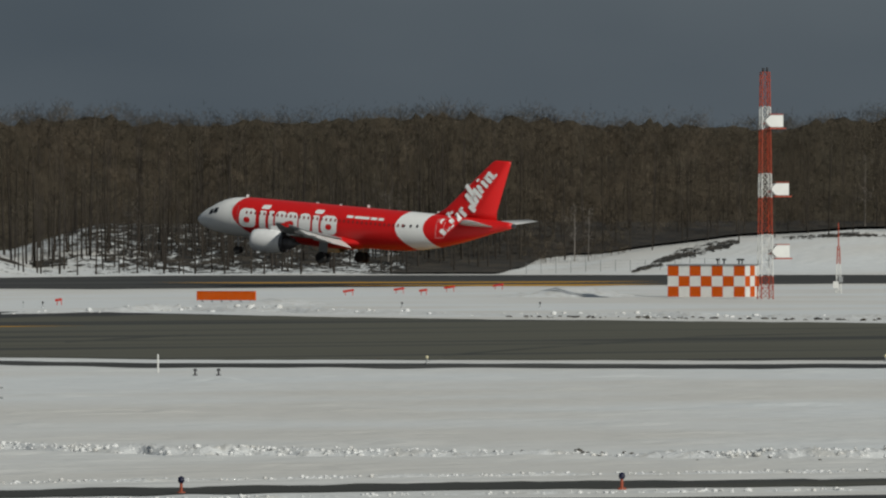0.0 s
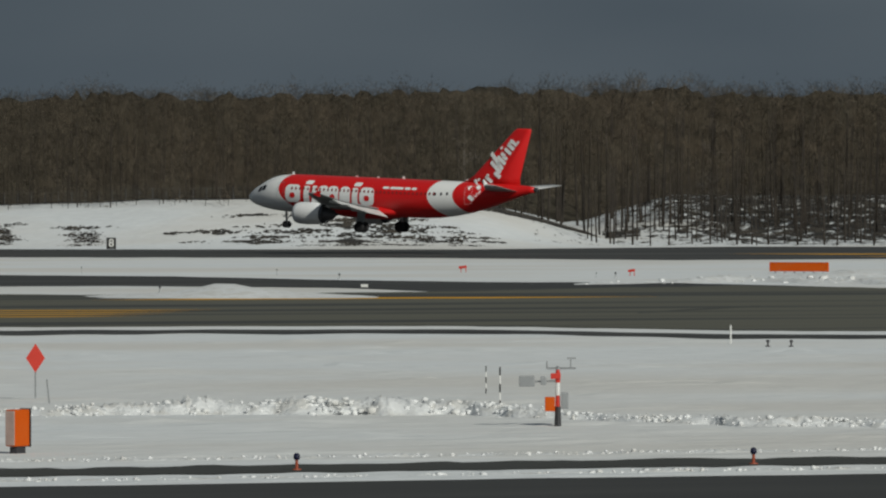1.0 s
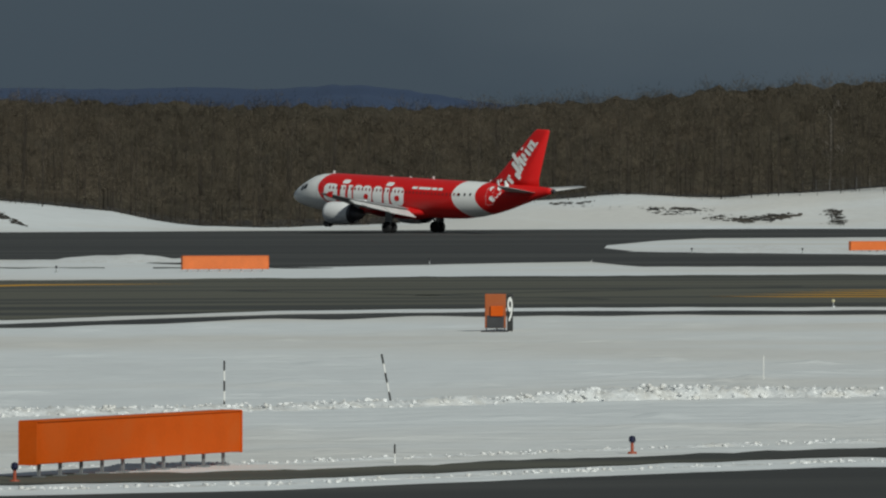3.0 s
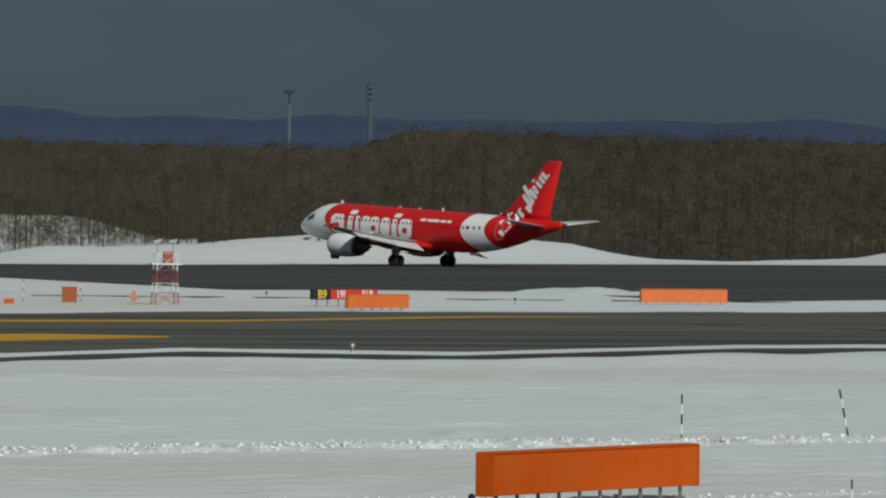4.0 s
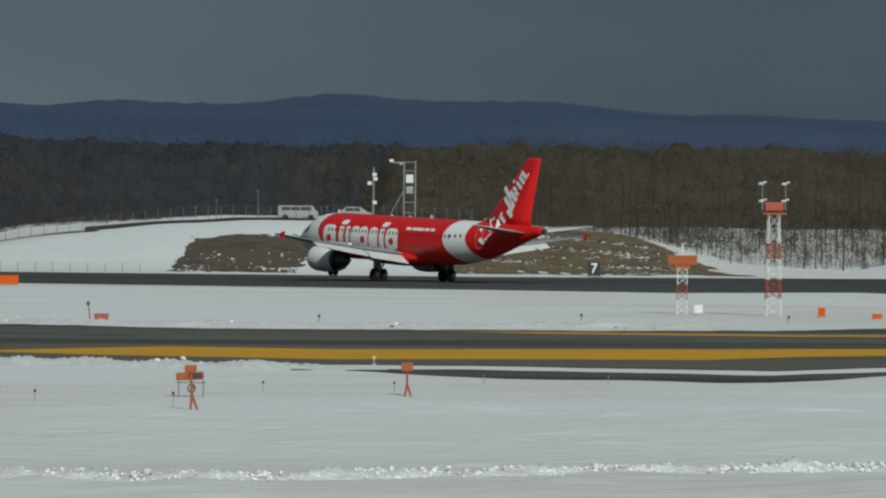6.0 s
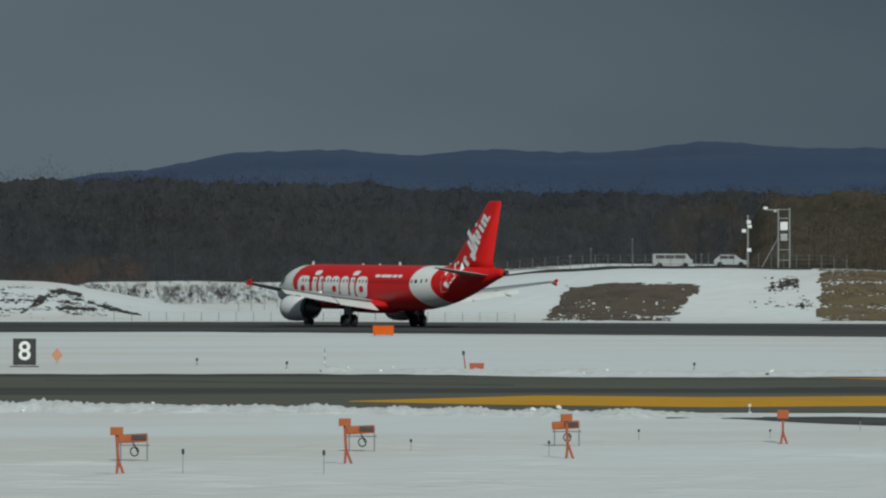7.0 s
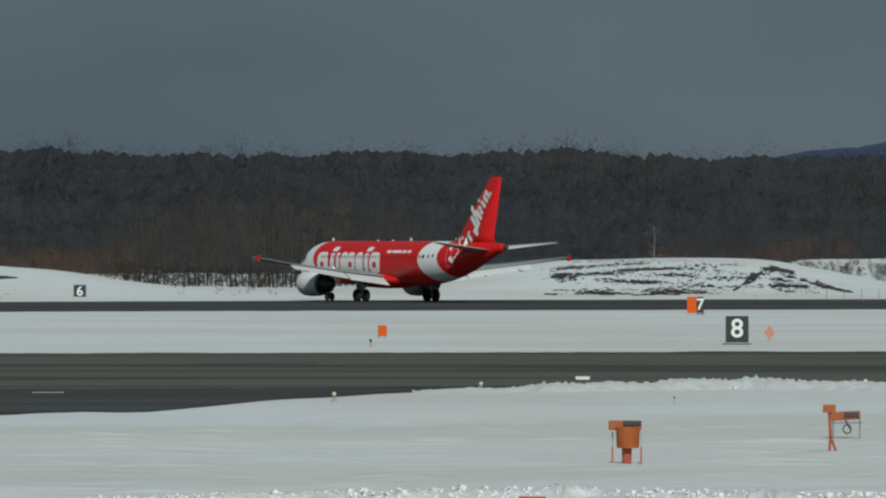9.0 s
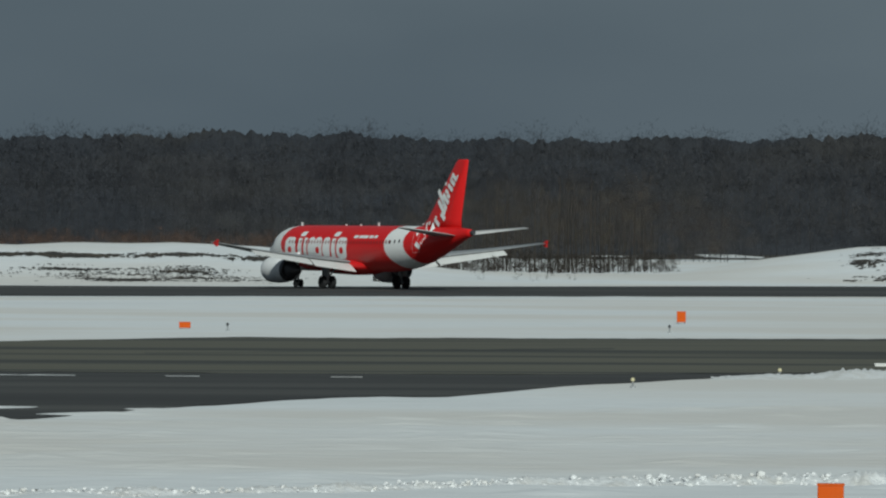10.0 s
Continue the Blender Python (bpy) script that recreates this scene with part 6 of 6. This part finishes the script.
def build_bare_ground():
    G = "bare dark earth showing through snow on the bank"
    bare("bare_earth", -2.2, -1.3, 0.05, 0.95, 0.62, 1, G, shape=arc(((-2.15, 0.74), (-1.95, 0.72), (-1.68, 0.6), (-1.36, 0.16)), 0.16), fx=4)
    bare("bare_earth", 13.75, 14.75, 0.1, 0.95, 0.66, 8, G, shape=arc(((13.8, 0.25), (13.95, 0.45), (14.16, 0.66), (14.4, 0.7), (14.7, 0.62)), 0.10), fx=4)
    bare("bare_earth", 14.0, 14.6, 0.3, 0.62, 0.42, 30, G, fx=3, fy=14)
    bare("bare_earth", 25.25, 26.25, 0.1, 0.9, 0.70, 31, G, shape=arc(((25.3, 0.3), (25.6, 0.5), (25.87, 0.68), (26.0, 0.55), (26.18, 0.25)), 0.09), fx=4)
    bare("bare_earth", 25.45, 26.0, 0.2, 0.55, 0.45, 32, G, fx=4, fy=14)
    bare("bare_earth", 26.2, 27.6, 0.1, 0.32, 0.62, 33, G, shape=arc(((26.25, 0.2), (27.0, 0.22), (27.55, 0.2)), 0.07), fx=4)
    bare("bare_earth", 27.2, 27.55, 0.4, 0.6, 0.6, 34, G, fx=5)
    for k, (a0, a1, f, w, cov) in enumerate(((3.75, 5.3, 0.14, 0.018, 0.52), (3.62, 6.1, 0.22, 0.024, 0.56), (3.7, 5.8, 0.30, 0.020, 0.52), (3.85, 6.2, 0.37, 0.022, 0.53), (4.0, 5.7, 0.46, 0.018, 0.50), (4.1, 5.1, 0.55, 0.022, 0.50), (5.0, 5.9, 0.60, 0.014, 0.45))):
        bare("bare_earth", a0, a1, f - 0.09, f + 0.09, cov, 41 + 7 * k, G, shape=arc(((a0 + 0.03, f), ((a0 + a1) / 2, f + 0.02), (a1 - 0.03, f - 0.01)), w * 2), fx=3)
    bare("bare_earth", 4.15, 4.55, 0.6, 0.9, 0.66, 43, G, shape=arc(((4.2, 0.66), (4.35, 0.8), (4.52, 0.72)), 0.08), fx=5)
    bare("bare_earth", 6.5, 7.0, 0.1, 0.5, 0.55, 44, G, fx=3, fy=18)
    bare("bare_earth", 7.15, 7.55, 0.1, 0.55, 0.58, 45, G, fx=3, fy=18)
    bare("bare_earth", 7.83, 8.08, 0.1, 0.55, 0.62, 47, G, fx=3, fy=18)
    bare("bare_earth", 3.2, 5.95, 0.95, 1.02, 0.85, 46, G, fx=2)
    bare("bare_earth", -3.6, -2.1, 0.72, 0.84, 0.5, 2, G, fx=3)
    bare("bare_earth", 8.2, 8.95, 0.2, 0.5, 0.58, 6, G, shape=arc(((8.2, 0.42), (8.5, 0.33), (8.92, 0.36)), 0.10), fx=4)
    bare("bare_earth", 8.6, 9.6, 0.4, 0.62, 0.38, 7, G, fx=4)
    bare("bare_earth", 14.6, 15.4, 0.6, 0.8, 0.3, 9, G)
    bare("bare_earth", 9.5, 10.2, 0.6, 0.8, 0.3, 10, G)
    bare("leaf_litter", -1.0, 1.0, 0.1, 3.6, 1.5, 21, "brush with cloud shade and haze in its colour under the trees", fx=5, fy=6, cell=0.02, lift=0.2, shape=lambda a, f: 1.0 - 2.6 * smooth01((a + 0.1) / 1.1) if f > float(np.interp(a, (-1.0, -0.72, -0.5, -0.35), (1.0, 0.9, 0.45, 0.15))) + 0.06 * noise.noise((a * 9, f, 2)) else -3.0)
    bare("leaf_litter", -0.3, 3.5, 0.2, 2.8, 0.74, 19, "brush with cloud shade and haze in its colour in the snow under the trees", fx=11, fy=13, cell=0.013)
    for a0, a1 in ((-4.6, -0.5), (3.7, 15.9), (20.45, 23.0)):
        bare("forest_floor", a0, a1, 1.0 if a0 < 0 else 1.05, 3.6, 3.0, 20, "dark leaf-covered floor of the wood", cell=0.06, lift=0.3 if a0 < 0 else 0.08)
    strip("forest_floor", lambda a: 1640, lambda a: 1255, 20.4, 42, 0.06, EARTH, label="dark leaf-covered floor of the far wood", category="ground")
    bare("dead_grass", 18.0, 20.42, 0.05, 1.05, 0.83, 11, "brown dead grass bank with streaks of snow", DRY, fx=1.5, fy=12, shape=(0.0, 0.45, 1.0, 0.98))
    bare("dead_grass", 21.2, 22.45, 0.04, 0.66, 0.9, 12, "brown dead grass on the embankment's face", DRY_DARK, fx=2.5, fy=5, shape=(0.24, 0.03, 0.97, 0.8))
    bare("bare_earth", 20.35, 20.9, 0.2, 0.85, 0.36, 13, G, fx=4)
    bare("bare_earth", 25.2, 28.2, 0.1, 0.95, 0.28, 14, G, fx=2.5, fy=14)
    bare("bare_earth", 31.0, 34.2, 0.08, 0.5, 0.40, 16, G, fx=2, fy=26)
    bare("bare_earth", 31.3, 34.2, 0.58, 0.72, 0.72, 48, G, shape=arc(((31.35, 0.62), (32.2, 0.66), (34.1, 0.64)), 0.05), fx=3)
    bare("bare_earth", 2.72, 4.1, 0.80, 1.10, 1.5, 17, "dark track along the shoulder of the snow bank", fx=1)
    bare("bare_earth", 22.9, 24.3, 0.9, 1.0, 1.4, 18, "dark track along the shoulder of the embankment", fx=1)


def build_front_trees():
    """The trees that stand free before the wood, each a thing with trunk and crown."""
    rng = random.Random(11)
    def pair(h, limbs, twigs, spread, bark, tw):
        V, T, N = tree_mesh(rng, h, limbs, twigs, spread, twig_w=tw)
        out = []
        for layer, m in ((0, bark), (1, TWIG if bark is BARK else BIRCH)):
            me = bpy.data.meshes.new("tree")
            me.from_pydata(V[layer].tolist(), [], T[layer].tolist())
            me.materials.append(m)
            me.polygons.foreach_set("use_smooth", [True] * len(me.polygons))
            me.normals_split_custom_set_from_vertices(N[layer])
            me.update()
            out.append(me)
        return out
    dark = [pair(12, 8, 220, 2.6, BARK, 0.04) for _ in range(4)] + [pair(14, 6, 120, 2.2, BARK, 0.04) for _ in range(3)]
    pale = [pair(11, 10, 110, 2.2, BIRCH, 0.03) for _ in range(3)]
    places = []
    a = -0.55
    while a < 3.1:
        a += rng.uniform(0.014, 0.042)
        places.append((a, edge(RF, a) + rng.uniform(25, 100), rng.uniform(0.8, 1.3), 0))
    for a, dr, s in ((-0.95, 60, 0.8), (-1.05, 60, 0.7), (-3.05, 110, 1.0), (26.75, 190, 0.75), (2.2, 80, 1.1), (4.0, 120, 1.1), (8.0, 120, 1.2), (0.4, 60, 1.0)):
        places.append((a, edge(RF, a) + dr, s, 1))
    a = 16.4
    while a < 19.8:
        a += rng.uniform(0.03, 0.09)
        places.append((a, edge(RF, a) + rng.uniform(70, 150), rng.uniform(0.4, 0.85), 0))
    a = 28.9
    while a < 30.5:
        a += rng.uniform(0.02, 0.05)
        places.append((a, edge(RF, a) + rng.uniform(75, 130), rng.uniform(0.5, 0.95), 0))
    for a, r, s, kind in places:
        e = thing("tree", a, r, "slender leafless pale birch at the wood's edge" if kind else "slender leafless dark tree standing in snow", "tree", "trees before the wood", z=ground_z(a, r) - 0.1, turn=rng.uniform(0, 360))
        e.scale = (s, s, s)
        src = rng.choice(pale if kind else dark)
        for nm, me in zip(("trunk", "crown"), src):
            o = new(nm, me)
            o.parent = e


PLANE = [                                 # seconds, bearing, distance, wheels' height, heading, nose up, gear pressed in
    (0, 0.730, 806.6, 2.33, 59.2, 4.5, 0.00),
    (0.5, 2.721, 833.6, 2.36, 59.4, 3.2, 0.00),
    (1, 4.594, 852.9, 2.31, 59.5, 2.1, 0.00),
    (1.5, 6.365, 871.7, 1.86, 59.1, 2.0, 0.00),
    (2, 7.921, 896.5, 0.94, 59.1, 2.2, 0.00),
    (3.5, 12.674, 821.1, 0.03, 58.0, 2.5, 0.00),
    (4, 14.277, 813.5, 0.03, 60.0, 2.8, 0.00),
    (4.5, 15.843, 793.8, 0.03, 60.3, 3.6, 0.00),
    (5, 17.458, 760.7, 0.03, 58.6, 3.7, 0.00),
    (6.5, 22.131, 716.4, 0.03, 55.9, 0.6, 0.10),
    (7, 23.550, 728.3, 0.03, 57.1, 0.3, 0.18),
    (7.5, 24.895, 737.0, 0.03, 57.7, 0.2, 0.18),
    (8, 26.155, 742.5, 0.03, 58.6, 0.1, 0.18),
    (8.5, 27.356, 746.0, 0.03, 58.7, 0.1, 0.18),
    (9, 28.613, 742.5, 0.03, 58.9, 0.0, 0.18),
    (9.5, 29.842, 731.0, 0.03, 59.7, 0.0, 0.18),
    (10, 31.011, 713.0, 0.03, 59.6, 0.0, 0.18),
]


def motions():
    walk(airliner, [(t, Matrix.Translation(pol(a, r, z - c)) @ pose(0, 0, 0, 0, -p, h + 90)) for t, a, r, z, h, p, c in PLANE])
    for leg in gear_legs:
        walk(leg, [(row[0], Matrix.Translation((0, 0, row[6]))) for row in PLANE])


build_ground()
build_pavement()
build_markings()
build_hills()
build_woods()
airliner, gear_legs = build_airliner()
build_glide_station()
build_boards()
build_weather_station()
build_masts()
build_slope_lights()
build_signs()
build_embankment_things()
build_ridges()
build_bare_ground()
build_front_trees()
motions()
